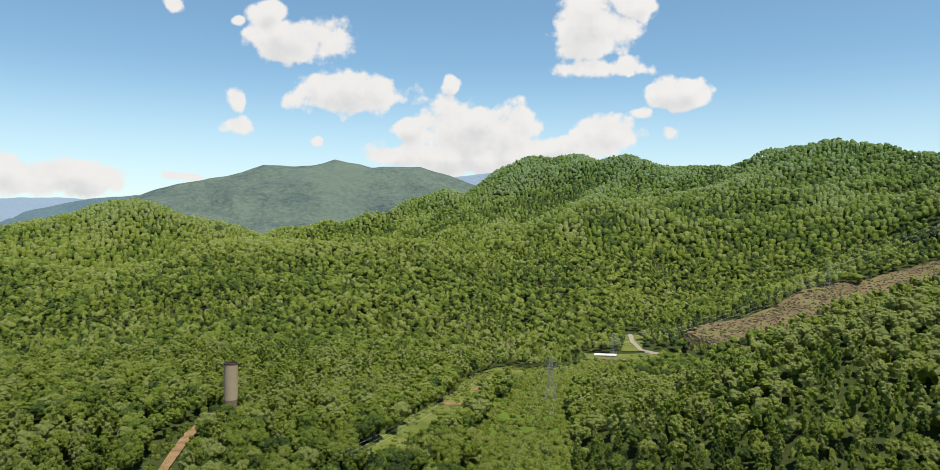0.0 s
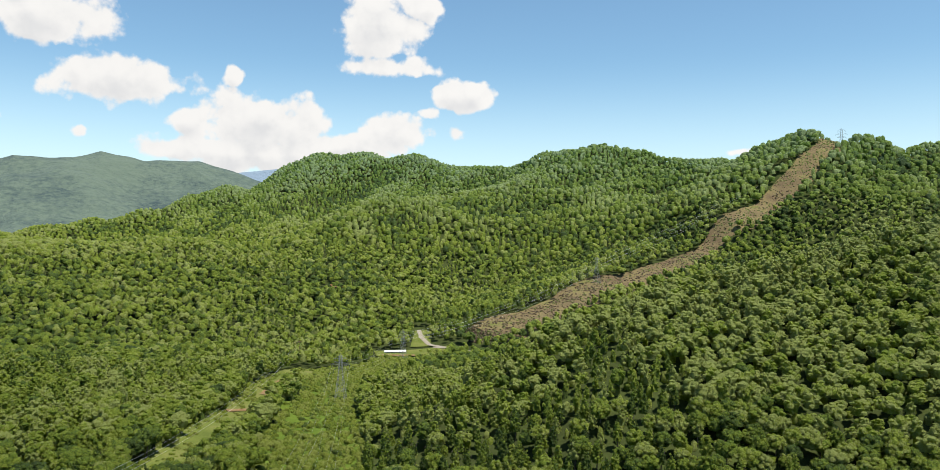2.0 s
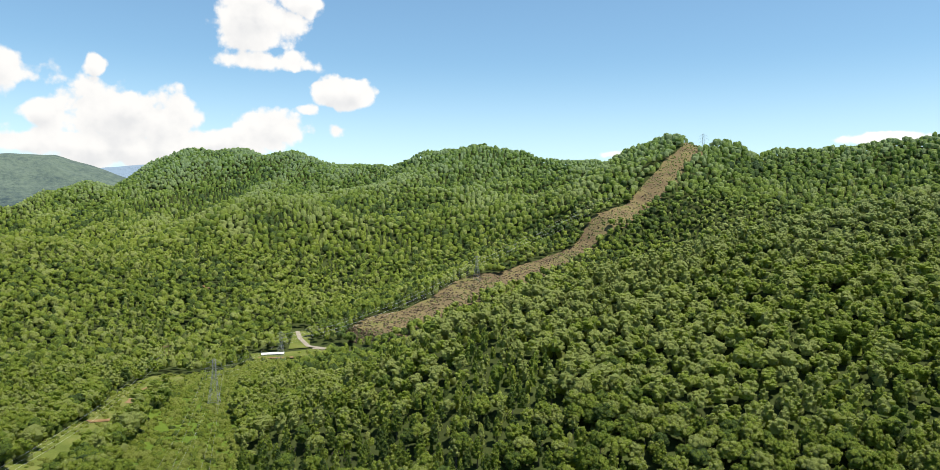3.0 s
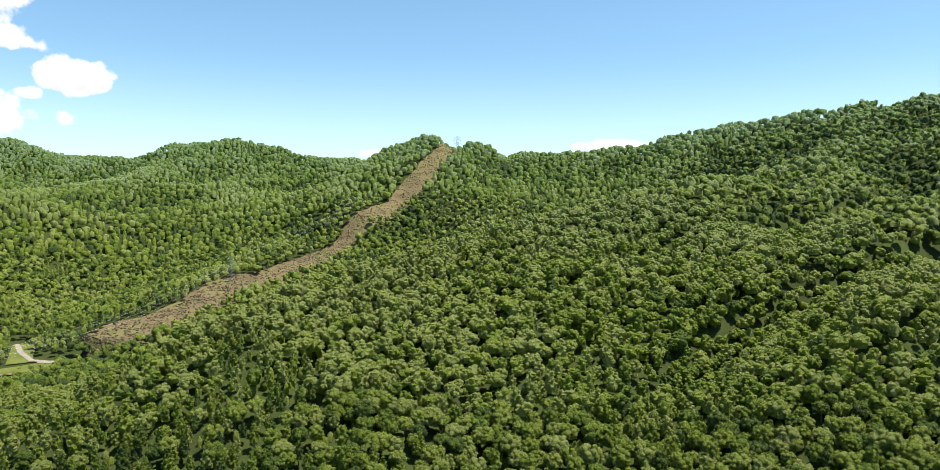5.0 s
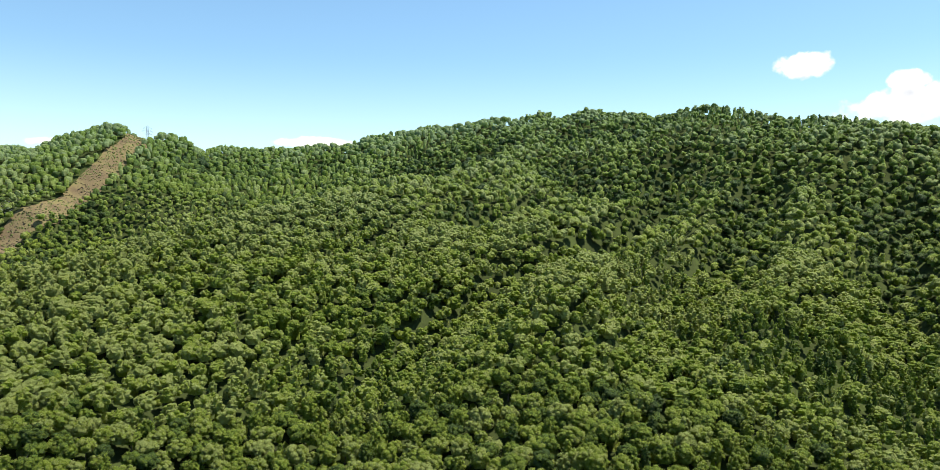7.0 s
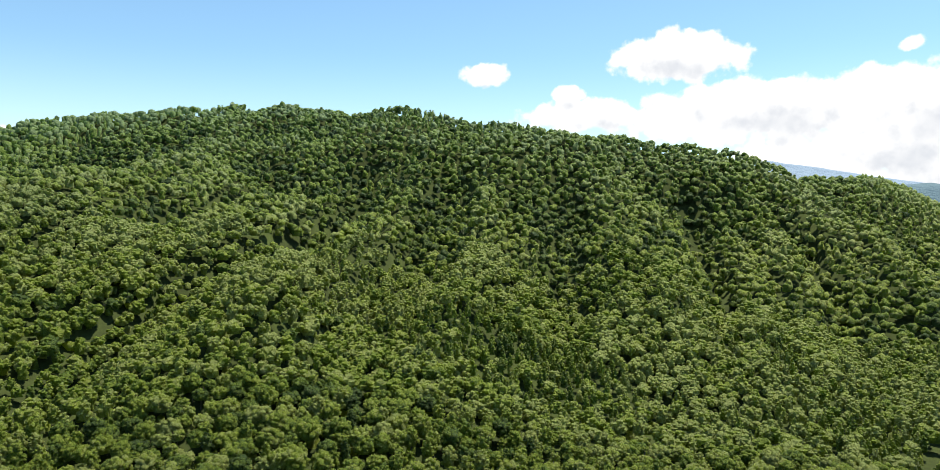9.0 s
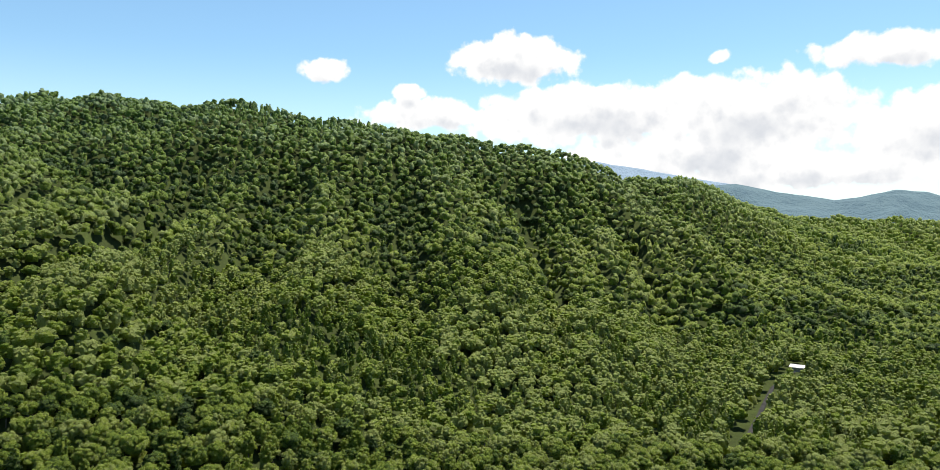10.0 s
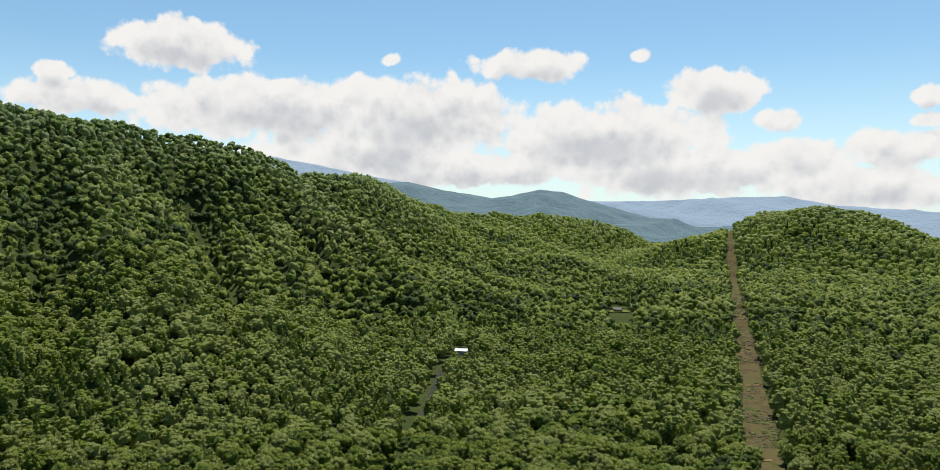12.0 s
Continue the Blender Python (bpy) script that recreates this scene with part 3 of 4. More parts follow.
# ---- power line ----
def lattice_tower(name, at, turn, tall, label):
    tower = new(name)
    x, y = at
    tower.matrix_world = pose(x, y, height(x, y), 0, 0, turn)
    base, waist, cage = tall * 0.115, tall * 0.035, tall * 0.026
    levels = [0.0, 0.13, 0.26, 0.38, 0.49, 0.58, 0.66, 0.74, 0.82, 0.90, 0.97]

    def half(f):
        return base + (waist - base) * f / 0.66 if f < 0.66 else waist + (cage - waist) * (f - 0.66) / 0.31
    corners = [(1, 1), (-1, 1), (-1, -1), (1, -1)]
    stout, slim = (0.28, 0.12) if tall > 40 else (0.17, 0.07)
    for cx, cy in corners:
        bm = bmesh.new()
        bar(bm, (cx * base, cy * base, -1.0), (cx * base, cy * base, 0.0), 0.9)
        for a, b in zip(levels, levels[1:]):
            bar(bm, (cx * half(a), cy * half(a), a * tall), (cx * half(b), cy * half(b), b * tall), stout)
        part("leg", bm, STEEL, tower)
    for k in range(4):
        (ax, ay), (bx, by) = corners[k], corners[(k + 1) % 4]
        bm = bmesh.new()
        for a, b in zip(levels, levels[1:]):
            ha, hb = half(a), half(b)
            bar(bm, (ax * ha, ay * ha, a * tall), (bx * hb, by * hb, b * tall), slim)
            bar(bm, (bx * ha, by * ha, a * tall), (ax * hb, ay * hb, b * tall), slim)
            bar(bm, (ax * hb, ay * hb, b * tall), (bx * hb, by * hb, b * tall), slim)
        part("bracing", bm, STEEL, tower)
    bm = bmesh.new()
    for cx, cy in corners:
        bar(bm, (cx * cage, cy * cage, 0.97 * tall), (0, 0, tall), slim)
    part("peak", bm, STEEL, tower)
    for f, reach in ((0.66, 0.15), (0.78, 0.19), (0.90, 0.14)):
        for s in (-1, 1):
            bm = bmesh.new()
            tip = (s * reach * tall, 0, f * tall + 0.2)
            for cy in (-1, 1):
                bar(bm, (s * half(f), cy * half(f), f * tall), tip, slim * 1.15)
                bar(bm, (s * half(f), cy * half(f), (f + 0.055) * tall), tip, slim * 1.15)
            arm = part("cross_arm", bm, STEEL, tower)
            bm = bmesh.new()
            for k in range(7):
                bmesh.ops.create_cone(bm, cap_ends=True, segments=8, radius1=0.22, radius2=0.14, depth=0.2, matrix=pose(tip[0], 0, tip[2] - 0.4 - k * 0.28))
            part("insulator", bm, GLASS_DARK, arm)
    return tagged(tower, label, "pylon", "pylons of the power line")


PYLONS = [(42.3, 1545, 50.0, -40), (25.6, 1000, 36.0, -55), (10.9, 772, 32.0, -50), (6.2, 535, 34.0, -20)]
for az, d, tall, turn in PYLONS:
    lattice_tower("transmission_tower", bearing(az, d), turn, tall, "grey galvanised lattice transmission tower standing in a cut corridor")


def cable(a, b, sag, label, thick=0.04):
    """One hanging conductor between two places."""
    cu = bpy.data.curves.new("conductor", "CURVE")
    cu.dimensions, cu.bevel_depth, cu.bevel_resolution = "3D", thick, 0
    line = cu.splines.new("POLY")
    n = 25
    line.points.add(n)
    for i in range(n + 1):
        f = i / n
        p = Vector(a).lerp(Vector(b), f)
        line.points[i].co = (p.x, p.y, p.z - 4 * sag * f * (1 - f), 1)
    cu.materials.append(CABLE)
    return tagged(new("conductor", cu), label, "cable", "conductors of the power line")


def arm_tips(k):
    az, d, tall, turn = PYLONS[k]
    x, y = bearing(az, d)
    m = pose(x, y, height(x, y), 0, 0, turn)
    return [m @ Vector((s * reach * tall, 0, f * tall - 2.2)) for f, reach in ((0.66, 0.15), (0.78, 0.19), (0.90, 0.14)) for s in (-1, 1)]


tips = [arm_tips(k) for k in range(4)]
for a, b in zip(tips[0], tips[1]):
    cable(a, b, 14, "thin aluminium conductor hanging between lattice towers")
for a, b in zip(tips[1], tips[2]):
    cable(a, b, 13, "thin aluminium conductor hanging between lattice towers")
for a, b in zip(tips[2], tips[3]):
    cable(a, b, 6, "thin aluminium conductor hanging between lattice towers", 0.025)
for i, a in enumerate(tips[3]):
    cable(a, a + Vector((-58 - 3 * i, -430, 26 + 3 * i)), 10, "thin aluminium conductor running on from the tower", 0.018)


def pole_frame(at, turn):
    """Two wooden poles with a cross-arm, carrying a smaller line."""
    frame_pole = new("utility_pole")
    x, y = at
    frame_pole.matrix_world = pose(x, y, height(x, y), 0, 0, turn)
    for s in (-2.2, 2.2):
        bm = bmesh.new()
        bmesh.ops.create_cone(bm, cap_ends=True, segments=10, radius1=0.26, radius2=0.17, depth=22, matrix=pose(s, 0, 10))
        part("pole", bm, TIMBER, frame_pole)
    bm = bmesh.new()
    box(bm, (8.5, 0.25, 0.3), (0, 0, 19.6))
    part("cross_arm", bm, TIMBER, frame_pole)
    for s in (-4, 0, 4):
        bm = bmesh.new()
        for k in range(5):
            bmesh.ops.create_cone(bm, cap_ends=True, segments=8, radius1=0.2, radius2=0.12, depth=0.2, matrix=pose(s, 0, 19.2 - k * 0.26))
        part("insulator", bm, GLASS_DARK, frame_pole)
    return tagged(frame_pole, "brown wooden H-frame power pole at a clearing", "pole", "wooden power poles")


SIDE_POLES = [(3.0, 728), (-4.6, 400)]
pole_frame(bearing(*SIDE_POLES[0]), 25)
x0, y0 = bearing(*SIDE_POLES[0])
x1, y1 = bearing(-9.5, 300)
for s in (-4, 0, 4):
    cable((x0 + s, y0, height(x0, y0) + 18), (x1 + s, y1, height(x1, y1) + 22), 9, "thin conductor of the smaller wooden-pole line")

# ---- corridors, roads and clearings ----
strip("clearing", LINE_CREST, 46, 1.2, CUT, "cut power-line corridor climbing to the ridge", "clearing", 4, 0.35)
strip("clearing", LINE_SLOPE, 66, 1.3, CUT, "cut power-line corridor with dry brown brush", "clearing", 4, 0.35)
strip("clearing", LINE_NEAR, 58, 1.2, WEEDS, "power-line corridor overgrown with bright young shrubs", "clearing", 5, 0.3)
strip("clearing", LINE_SOUTH, 14, 1.2, STRAW, "straight cut corridor with straw-brown grass", "clearing", 6, 0.3)
strip("clearing", SIDE_CUT, 30, 1.3, GRASS, "grassy side clearing under the small line", "clearing", 7, 0.3)
strip("road", LANE_SOUTH, 2.6, 0.5, ASPHALT, "narrow asphalt lane in the shade of trees", "road")
strip("road", TRACK_SILO, 4.6, 0.8, DIRT, "orange clay track to the concrete tower", "road", 8, 0.4)
strip("road", ROAD_NORTH, 5.0, 1.6, GRAVEL, "pale gravel road bending round the clearing", "road")
strip("road", [(13.2, 822), (15.4, 806)], 3.0, 1.7, GRAVEL, "short pale gravel spur", "road")
strip("clearing", [(8.8, 800), (14.4, 812)], 26, 1.3, GRASS, "mown grass round the long shed", "clearing")
strip("clearing", [(12.2, 830), (12.5, 900)], 22, 1.25, GRASS, "grass verge beside the gravel road", "clearing")
strip("yard", [(9.3, 792), (11.8, 790)], 7, 1.7, DIRT, "bare pale yard before the shed", "yard")
strip("clearing", [(134.8, 845), (137.2, 860)], 20, 1.0, GRASS, "small bright lawn round the cabin", "clearing")
strip("road", [(-2.0, 486), (0.6, 494)], 8, 1.7, DIRT, "bare tan access track in the side clearing", "road", 9, 0.3)
strip("road", [(0.6, 540), (1.6, 585), (2.8, 630)], 6, 1.7, DIRT, "bare tan access track in the side clearing", "road", 9, 0.3)
strip("clearing", HILL_YARD, 10, 1.2, DIRT, "small bare tan yard on the wooded hillside", "clearing")
strip("clearing", OLD_CUT, 9, 1.0, STRAW, "narrow old cut line through the forest", "clearing")
strip("clearing", OLD_CUT_LOW, 9, 1.0, STRAW, "narrow old cut line through the forest", "clearing")
for i, d in enumerate((372, 520, 640, 800, 1100)):
    az = float(np.interp(d, [366, 476, 570, 722, 998, 1418], [146.6, 145.9, 145.4, 144.9, 144.4, 144.1]))
    strip("bare_patch", [(az - 0.5, d), (az + 0.4, d + 3)], 1.8, 1.5, DIRT, "bare pale earth patch on the corridor", "bare ground")


# ---- the forest ----
def dome(rings, wide, tall, taper, rough, seed):
    """A lumpy crown seen from afar: rings of faces under a top, open below."""
    r = np.random.default_rng(seed)
    verts, tris = [np.array([[*r.normal(0, 0.12, 2) * wide, tall * 0.5]])], []
    counts = [n for n, _ in rings]
    for n, up in rings:
        a = (np.arange(n) + r.uniform(0, 1)) * 2 * np.pi / n + r.normal(0, 0.5 / n, n)
        flat = math.sqrt(max(0.0, 1 - up * up)) * wide * (1 - taper * up)
        k = 1 + rough * r.standard_normal(n)
        verts.append(np.stack([np.cos(a) * flat * k, np.sin(a) * flat * k, up * tall * 0.5 * (1 + rough * 0.8 * r.standard_normal(n))], -1))
    n = counts[0]
    tris += [(0, 1 + i, 1 + (i + 1) % n) for i in range(n)]
    start = 1
    for n, m in zip(counts, counts[1:]):
        low = start + n
        i = j = 0
        while i < n or j < m:
            if j * n <= i * m and j < m or i >= n:
                tris.append((start + i % n, low + j % m, low + (j + 1) % m))
                j += 1
            else:
                tris.append((start + i % n, low + j % m, start + (i + 1) % n))
                i += 1
        start = low
    return np.concatenate(verts), np.array(tris)


def crown_shape(lobes, rings, leaves, size, wide, tall, taper, seed, big=(0.34, 0.50)):
    """One crown about its own middle: rounded boughs of leaves over a dark heart, with loose sprays standing off them."""
    r = np.random.default_rng(seed)
    k = np.arange(lobes) + 0.5
    up = 0.96 - 1.45 * (k / lobes) ** 0.85
    turn = k * 2.39996 + r.uniform(0, 6.28) + r.normal(0, 0.25, lobes)
    flat = np.sqrt(np.maximum(0, 1 - up * up))
    radius = wide * r.uniform(*big, lobes)
    reach = (1 - radius / wide) * r.uniform(0.82, 1.16, lobes)
    seats = np.stack([np.cos(turn) * flat * wide * reach, np.sin(turn) * flat * wide * reach, up * (tall * 0.5 - radius * 0.7) * r.uniform(0.85, 1.1, lobes)], -1)
    seats[:, :2] *= 1 - taper * np.clip(seats[:, 2:] / (tall * 0.45), -1, 1)
    radius *= 1 - 0.6 * taper * np.clip(seats[:, 2] / (tall * 0.45), -1, 1)
    heart, tris = dome([(4, 0.25), (5, -0.62)], wide * 0.84, tall * 0.86, taper, 0.1, seed * 17)
    heart[:, 2] -= tall * 0.06
    verts, tris, count = [heart], [tris], len(heart)
    for i in range(lobes):
        v, f = dome(rings, radius[i], radius[i] * r.uniform(1.5, 2.0), 0.0, 0.19, seed * 31 + i)
        tip = seats[i] / (np.linalg.norm(seats[i]) + 0.01)
        v = v + np.outer(v[:, 2], tip * np.array([0.2, 0.2, 0.0])) + seats[i]
        verts.append(v)
        tris.append(f + count)
        count += len(v)
    if leaves:
        which = np.arange(leaves) % lobes
        d = r.standard_normal((leaves, 3)) + np.array([0, 0, 0.35])
        d += 0.6 * seats[which] / (np.linalg.norm(seats[which], axis=1, keepdims=True) + 0.01)
        d /= np.linalg.norm(d, axis=1, keepdims=True)
        mid = seats[which] + d * radius[which][:, None] * r.uniform(0.88, 1.14, (leaves, 1))
        nor = d + r.normal(0, 0.55, d.shape)
        nor /= np.linalg.norm(nor, axis=1, keepdims=True)
        side = np.cross(nor, r.standard_normal((leaves, 3)))
        side /= np.linalg.norm(side, axis=1, keepdims=True)
        other = np.cross(nor, side)
        s = size * r.uniform(0.5, 1.3, (leaves, 1))
        spray = np.stack([mid + side * s, mid - side * s * 0.6 + other * s * 0.9, mid - side * s * 0.5 - other * s * 0.9], 1)
        verts.append(spray.reshape(-1, 3))
        tris.append(count + np.arange(leaves * 3).reshape(-1, 3))
    return np.concatenate(verts), np.concatenate(tris)


def trunk_shape(tall, radius, sides=6, seed=0):
    """A tapered, slightly bent trunk with three limbs."""
    r = np.random.default_rng(seed)
    verts, tris = [], []

    def limb(a, b, ra, rb):
        n0 = sum(len(v) for v in verts)
        way = (b - a) / np.linalg.norm(b - a)
        side = np.cross(way, [0.3, 0.9, 0.1])
        side /= np.linalg.norm(side)
        other = np.cross(way, side)
        ang = np.arange(sides) * 2 * np.pi / sides
        ring = np.cos(ang)[:, None] * side + np.sin(ang)[:, None] * other
        verts.append(np.concatenate([a + ring * ra, b + ring * rb]))
        i = np.arange(sides)
        j = (i + 1) % sides
        tris.append(np.concatenate([np.stack([i, j, j + sides], -1), np.stack([i, j + sides, i + sides], -1)]) + n0)
    knee = np.array([*r.normal(0, 0.3, 2), tall * 0.55])
    limb(np.array([0, 0, -0.8]), knee, radius, radius * 0.75)
    limb(knee, np.array([*r.normal(0, 0.6, 2), tall * 1.05]), radius * 0.75, radius * 0.35)
    for k in range(3):
        a = r.uniform(0, 6.28)
        limb(knee * (1 + 0.12 * k), knee + np.array([math.cos(a) * 2.6, math.sin(a) * 2.6, tall * 0.32]), radius * 0.45, radius * 0.15)
    return np.concatenate(verts), np.concatenate(tris)


# Kinds of tree: broad oaks, rounded maples, tall poplars, slim pines. Crown half width, crown height, trunk height, taper.
KINDS = [(5.2, 9.0, 9.0, 0.04), (4.7, 9.6, 9.4, 0.08), (3.7, 12.0, 9.6, 0.22), (2.7, 12.0, 8.8, 0.5), (5.8, 8.6, 8.7, 0.0)]


NEAR, MID, FAR, TINY = [], [], [], []
for k in range(10):
    wide, tall, stem, taper = KINDS[k % 5]
    NEAR.append((*crown_shape(23, [(5, 0.5), (5, -0.3)], 120, 0.42, wide, tall, taper, 100 + k, (0.24, 0.40)), stem))
    MID.append((*crown_shape(9, [(4, 0.45), (5, -0.4)], 0, 0.8, wide, tall, taper, 200 + k, (0.32, 0.50)), stem))
    FAR.append((*crown_shape(3, [(4, 0.4), (4, -0.4)], 0, 1.0, wide * 1.05, tall, taper, 300 + k, (0.46, 0.62)), stem))
    TINY.append((*dome([(5, 0.55), (6, -0.75)], wide * 1.15, tall, taper, 0.18, 350 + k), stem))
KIND_ODDS = np.array([0.28, 0.30, 0.12, 0.03, 0.27] * 2) / 2


def to_line(x, y, path):
    """Distance from places to a path of bearings and distances."""
    pts = [bearing(a, d) for a, d in path]
    best = np.full(np.shape(x), 1e9)
    for (x0, y0), (x1, y1) in zip(pts, pts[1:]):
        dx, dy = x1 - x0, y1 - y0
        s = np.clip(((x - x0) * dx + (y - y0) * dy) / (dx * dx + dy * dy), 0, 1)
        best = np.minimum(best, np.hypot(x - x0 - s * dx, y - y0 - s * dy))
    return best


OPEN = [(LINE_CREST, 20), (LINE_SLOPE, 29), (LINE_NEAR, 27), (LINE_SOUTH, 8.5), (SIDE_CUT, 13), (OLD_CUT, 7), (OLD_CUT_LOW, 7), (HILL_YARD, 9), (LANE_SOUTH, 5.2), (TRACK_SILO, 8.5), (ROAD_NORTH, 8),
        ([(8.8, 800), (14.4, 812)], 16), ([(12.2, 830), (12.5, 900)], 12), ([(9.3, 792), (11.8, 790)], 8), ([(134.8, 845), (137.2, 860)], 12),
        ([(-17.7, 415), (-17.7, 413)], 6), ([(-18.6, 424), (-19.1, 414)], 6), ([(123.8, 606), (124.7, 606)], 7), ([(10.3, 770), (10.3, 745)], 14), ([(124.2, 600), (124.0, 560)], 5), ([(136.1, 845), (136.1, 740)], 14), ([(13.2, 822), (15.4, 806)], 9)]


def is_open(x, y):
    shut = np.zeros(np.shape(x), bool)
    for path, half in OPEN:
        edge = half * (1 + 0.3 * lattice_noise(x, y, 40, 4))
        shut |= to_line(x, y, path) < edge
    return shut


# Which slopes face the valley: the far sides of the ridges stay plain ground.
LOOK_AZ = np.arange(-180, 180, 0.5)
LOOK_D = np.arange(100, 2700, 15.0)
la, ld = np.meshgrid(np.radians(LOOK_AZ), LOOK_D, indexing="ij")
rise = np.arctan2(land(ld * np.sin(la), ld * np.cos(la)) + 10 - HOVER, ld)
skyline = np.maximum.accumulate(rise, axis=1)


def faces_valley(x, y, z):
    d = np.hypot(x, y)
    i = np.clip(np.round((np.degrees(np.arctan2(x, y)) + 180) / 0.5).astype(int) % len(LOOK_AZ), 0, len(LOOK_AZ) - 1)
    j = np.clip(((d - 100) / 15).astype(int) - 3, 0, len(LOOK_D) - 1)
    return np.arctan2(z + 32 - HOVER, d) > skyline[i, j]


def stand(d0, d1, az0, az1, gap, seen_only):
    """Places of trees between two distances and two bearings."""
    r = np.random.default_rng(int(d0 + az0 + 999))
    cells = np.arange(-d1, d1 + gap, gap)
    x, y = np.meshgrid(cells, cells)
    x = x + (np.arange(len(cells)) % 2)[:, None] * gap / 2
    x, y = x.ravel() + r.uniform(-0.36, 0.36, x.size) * gap, y.ravel() + r.uniform(-0.36, 0.36, x.size) * gap
    d, az = np.hypot(x, y), np.degrees(np.arctan2(x, y))
    ok = (d >= d0) & (d < d1) & ((az - az0) % 360 < az1 - az0)
    x, y = x[ok], y[ok]
    ok = ~is_open(x, y)
    x, y = x[ok], y[ok]
    z = land(x, y)
    if seen_only:
        ok = faces_valley(x, y, z)
        x, y, z = x[ok], y[ok], z[ok]
    return x, y, z


def tones(x, y, r, kind):
    base = 0.37 + 0.24 * r.standard_normal(len(x)) + 0.24 * lattice_noise(x, y, 130, 64) + 0.14 * lattice_noise(x, y, 45, 62)
    # Spurs lighter, hollows darker: differing stands, plus shading of the relief put into colour.
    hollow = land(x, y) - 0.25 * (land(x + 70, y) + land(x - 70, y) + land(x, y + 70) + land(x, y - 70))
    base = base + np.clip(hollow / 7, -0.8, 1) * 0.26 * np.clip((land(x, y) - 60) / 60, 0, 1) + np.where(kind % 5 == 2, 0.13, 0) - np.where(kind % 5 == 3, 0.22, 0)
    return np.where(r.random(len(x)) < 0.03, base + 0.35, base)


def choose(x, y, r):
    kind = r.choice(10, len(x), p=KIND_ODDS)
    pines = lattice_noise(x, y, 150, 71) + 0.5 * lattice_noise(x, y, 50, 72) > 0.75
    kind = np.where(pines & (r.random(len(x)) < 0.7), 3 + 5 * (kind % 2), kind)
    poplars = lattice_noise(x, y, 110, 73) + np.clip((58 - land(x, y)) / 60, -0.3, 0.25) > 0.4
    return np.where(poplars & (r.random(len(x)) < 0.6), 2 + 5 * (kind % 2), kind)


def grow(name, places, shapes, mat, label, seed, scale=(0.74, 1.16), smooth=True, lift=1.0, grade=1.0, shift=0.0, pick=None):
    """A wood of many trees as one mesh."""
    x, y, z = places
    r = np.random.default_rng(seed)
    kind = choose(x, y, r) if pick is None else r.choice(pick, len(x))
    size = r.uniform(*scale, len(x)) * (1 + 0.14 * lattice_noise(x, y, 45, 81))
    turn = r.uniform(0, 2 * np.pi, len(x))
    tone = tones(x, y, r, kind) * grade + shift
    verts, tris, shade, count = [], [], [], 0
    for k, (v, f, stem) in enumerate(shapes):
        i = np.nonzero(kind == k)[0]
        if not len(i):
            continue
        c, s = np.cos(turn[i])[:, None], np.sin(turn[i])[:, None]
        sz = size[i][:, None]
        vx = (v[None, :, 0] * c - v[None, :, 1] * s) * sz + x[i][:, None]
        vy = (v[None, :, 0] * s + v[None, :, 1] * c) * sz + y[i][:, None]
        vz = (v[None, :, 2] + stem * lift) * sz + z[i][:, None]
        verts.append(np.stack([vx, vy, vz], -1).reshape(-1, 3))
        tris.append((f[None] + count + (np.arange(len(i)) * len(v))[:, None, None]).reshape(-1, 3))
        shade.append(np.repeat(tone[i], len(v)))
        count += len(i) * len(v)
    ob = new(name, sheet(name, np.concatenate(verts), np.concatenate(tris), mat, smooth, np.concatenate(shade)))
    return tagged(ob, label, "forest", "", "stuff")


# Trees that stand nearest, each one a thing of its own.
near_x, near_y, near_z = stand(255, 385, -42, 168, 7.9, False)
dist = np.hypot(near_x, near_y)
order = np.argsort(dist + 30 * lattice_noise(near_x, near_y, 30, 91), kind="stable")
single = order[dist[order] > 270][:300]
rest = np.setdiff1d(order, single)
TREE_LABELS = ["broad green oak with a rounded leafy crown", "green maple with a dense rounded crown", "tall slim poplar with a light green crown",
               "slim dark pine on the slope", "wide spreading green hardwood tree"]
crown_meshes = [sheet("crown", v + np.array([0, 0, stem]), f, LEAVES, True, np.full(len(v), 0.3)) for v, f, stem in NEAR]
trunk_meshes = [sheet("trunk", *trunk_shape(stem, 0.34, 6, 400 + k), BARK) for k, (_, _, stem) in enumerate(NEAR)]
pick_kind = choose(near_x[single], near_y[single], np.random.default_rng(5))
for k, i in zip(pick_kind, single):
    tree = new("tree")
    s = random.uniform(0.72, 1.12)
    tree.matrix_world = pose(near_x[i], near_y[i], near_z[i], 0, 0, random.uniform(0, 360)) @ Matrix.Scale(s, 4)
    for nm, me in (("trunk", trunk_meshes[k]), ("crown", crown_meshes[k])):
        new(nm, me).parent = tree
    tagged(tree, TREE_LABELS[k % 5], "tree", "trees of the near wood")

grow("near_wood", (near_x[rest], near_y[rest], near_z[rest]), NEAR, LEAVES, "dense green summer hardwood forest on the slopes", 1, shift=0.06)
few = np.concatenate([rest[::3]])
tv, tf = trunk_shape(10.0, 0.32, 4, 77)
stems = (near_x[few][:, None] + tv[:, 0], near_y[few][:, None] + tv[:, 1], near_z[few][:, None] + tv[:, 2])
trunks = new("tree_trunks", sheet("tree_trunks", np.stack(stems, -1).reshape(-1, 3), (tf[None] + (np.arange(len(few)) * len(tv))[:, None, None]).reshape(-1, 3), BARK))
tagged(trunks, "grey-brown tree trunks under the canopy", "trunks", "", "stuff")
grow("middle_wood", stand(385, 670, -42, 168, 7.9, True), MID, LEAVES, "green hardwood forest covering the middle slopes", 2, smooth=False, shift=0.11)
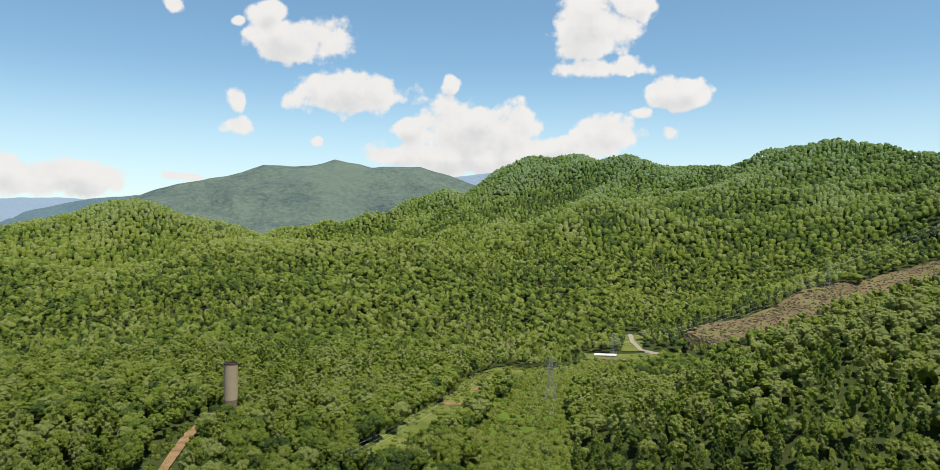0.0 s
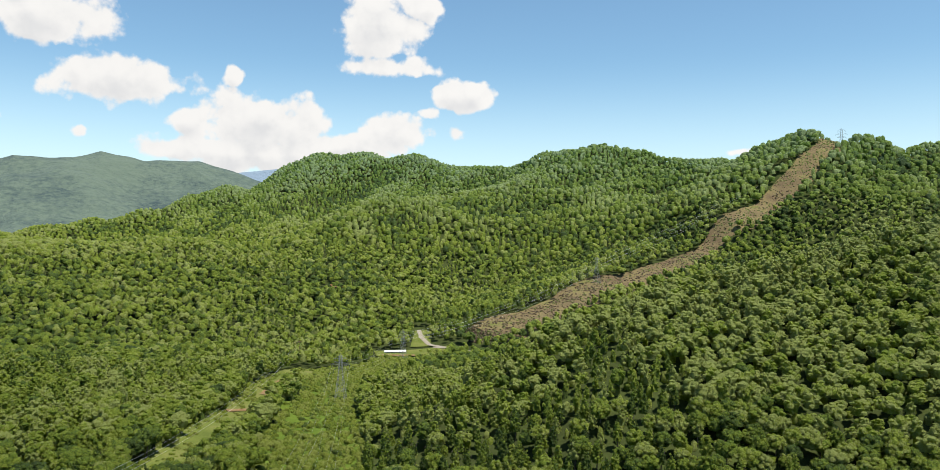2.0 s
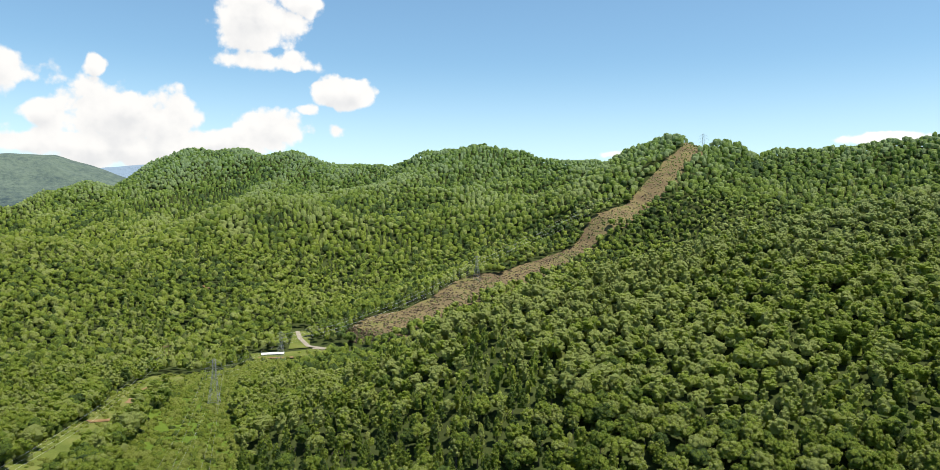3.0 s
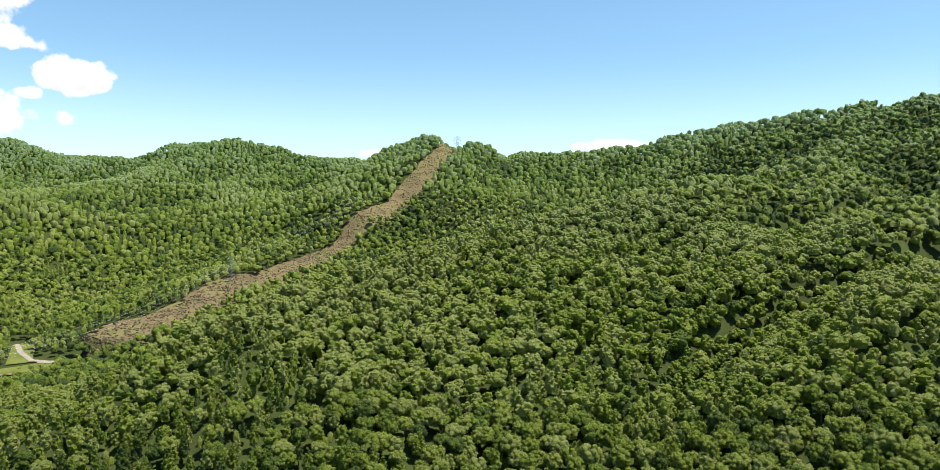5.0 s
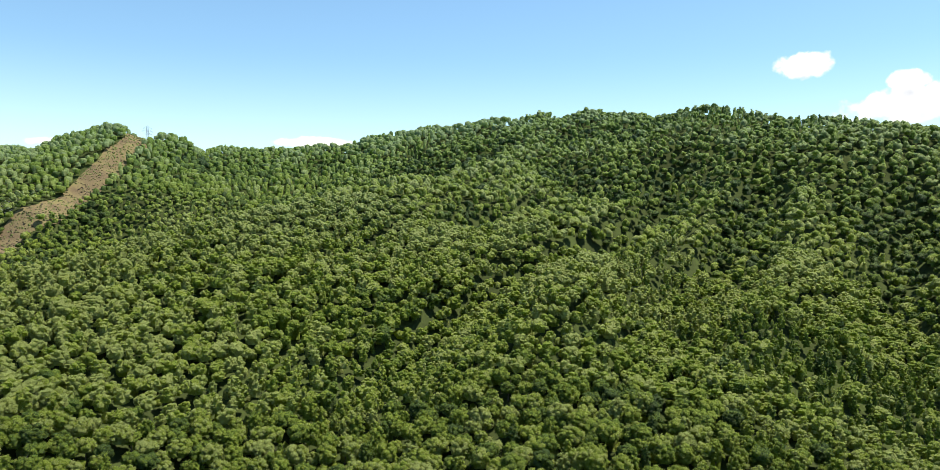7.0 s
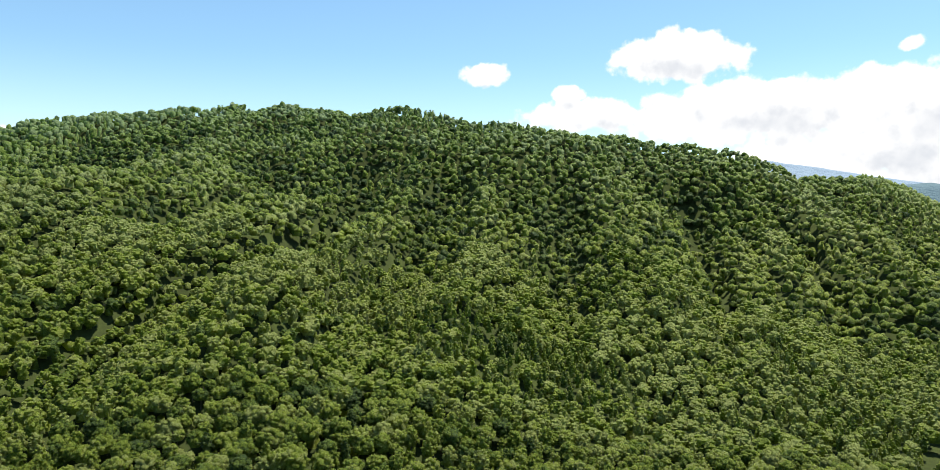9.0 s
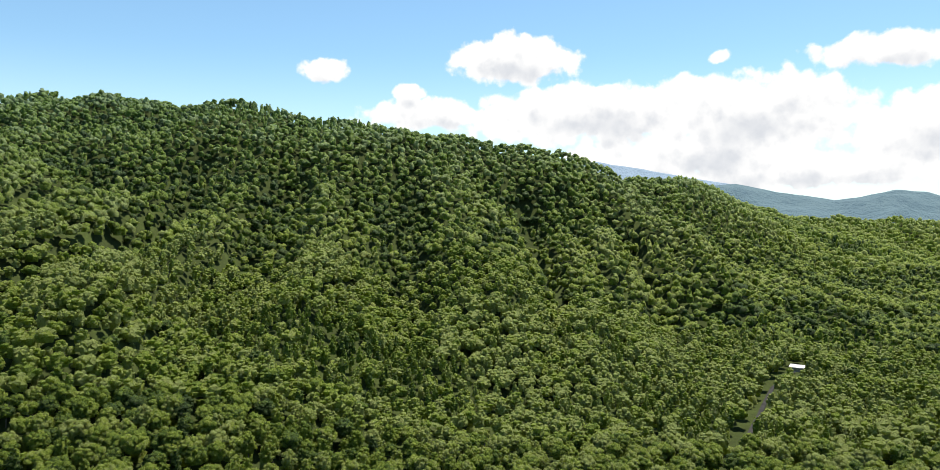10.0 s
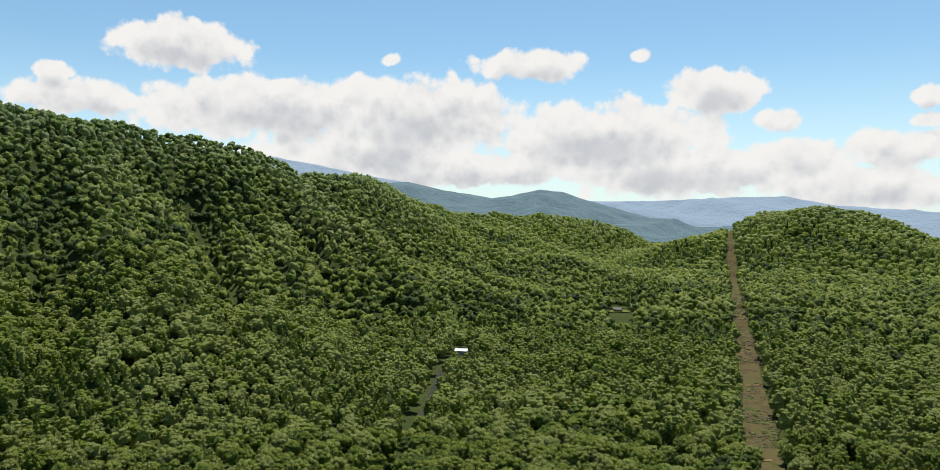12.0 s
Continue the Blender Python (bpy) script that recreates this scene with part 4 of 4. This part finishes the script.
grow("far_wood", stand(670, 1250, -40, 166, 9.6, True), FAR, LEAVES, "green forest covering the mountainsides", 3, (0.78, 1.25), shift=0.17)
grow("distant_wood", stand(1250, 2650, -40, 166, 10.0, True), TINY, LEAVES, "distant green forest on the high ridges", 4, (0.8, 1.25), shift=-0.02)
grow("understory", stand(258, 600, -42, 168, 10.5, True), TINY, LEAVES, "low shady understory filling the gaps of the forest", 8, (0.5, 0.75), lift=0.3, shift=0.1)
grow("valley_wood", stand(35, 255, -180, 180, 9.5, False), TINY, LEAVES, "green forest below on the valley floor", 5)
grow("back_wood", stand(225, 700, 168, 318, 14.0, False), TINY, LEAVES, "green forest behind on the valley floor", 6, (1.0, 1.5))


# ---- young growth and brush in the corridors ----
def bushes(name, path, half, gap, mat, label, scale, seed, pick, shapes=MID, thin=-0.45):
    r = np.random.default_rng(seed)
    pts = np.array([bearing(a, d) for a, d in path])
    lo, hi = pts.min(0) - half, pts.max(0) + half
    n = int((hi[0] - lo[0]) * (hi[1] - lo[1]) / gap ** 2)
    x, y = r.uniform(lo[0], hi[0], n), r.uniform(lo[1], hi[1], n)
    ok = to_line(x, y, path) < half * (1 + 0.3 * lattice_noise(x, y, 40, 4))
    for road, wide in ((LANE_SOUTH, 4), (TRACK_SILO, 2.6), (ROAD_NORTH, 4), ([(13.2, 822), (15.4, 806)], 3), ([(8.8, 798), (12.2, 798)], 12), ([(-2.0, 486), (0.6, 494)], 5), ([(0.6, 540), (2.8, 630)], 4)):
        ok &= to_line(x, y, road) > wide
    ok &= lattice_noise(x, y, 22, seed) > thin
    x, y = x[ok], y[ok]
    ob = grow(name, (x, y, land(x, y)), shapes, mat, label, seed, scale, True, 0.32, 1.0, 0.1, pick)
    return tagged(ob, "", "shrubs")


bushes("young_shrubs", LINE_NEAR, 29, 3.6, SCRUB, "bright yellow-green young shrubs filling the corridor", (0.28, 0.66), 11, [0, 1, 4], FAR, -0.9)
bushes("dry_shrubs", LINE_SLOPE, 29, 2.5, BRUSH, "dry brown cut brush on the corridor", (0.10, 0.34), 12, [0, 1, 4], TINY, -0.8)
bushes("dry_shrubs", LINE_CREST, 20, 3.0, BRUSH, "dry brown cut brush on the climbing corridor", (0.10, 0.34), 17, [0, 1, 4], TINY, -0.8)
bushes("dry_shrubs", LINE_SOUTH, 8.5, 2.2, BRUSH, "dry brown cut brush on the corridor", (0.10, 0.28), 13, [0, 4], TINY, -0.2)
bushes("young_shrubs", SIDE_CUT, 14, 3.6, SCRUB, "bright young shrubs in the side clearing", (0.15, 0.4), 14, [0, 1, 4], TINY)
bushes("young_shrubs", TRACK_SILO, 11, 3.6, SCRUB, "bright weeds along the clay track", (0.15, 0.35), 15, [0, 4], TINY)
bushes("dead_shrubs", [(-17.4, 404), (-18.2, 408), (-19.3, 417)], 7, 2.6, DEAD, "bare grey dead brush beside the pump house", (0.25, 0.5), 16, [1, 2])
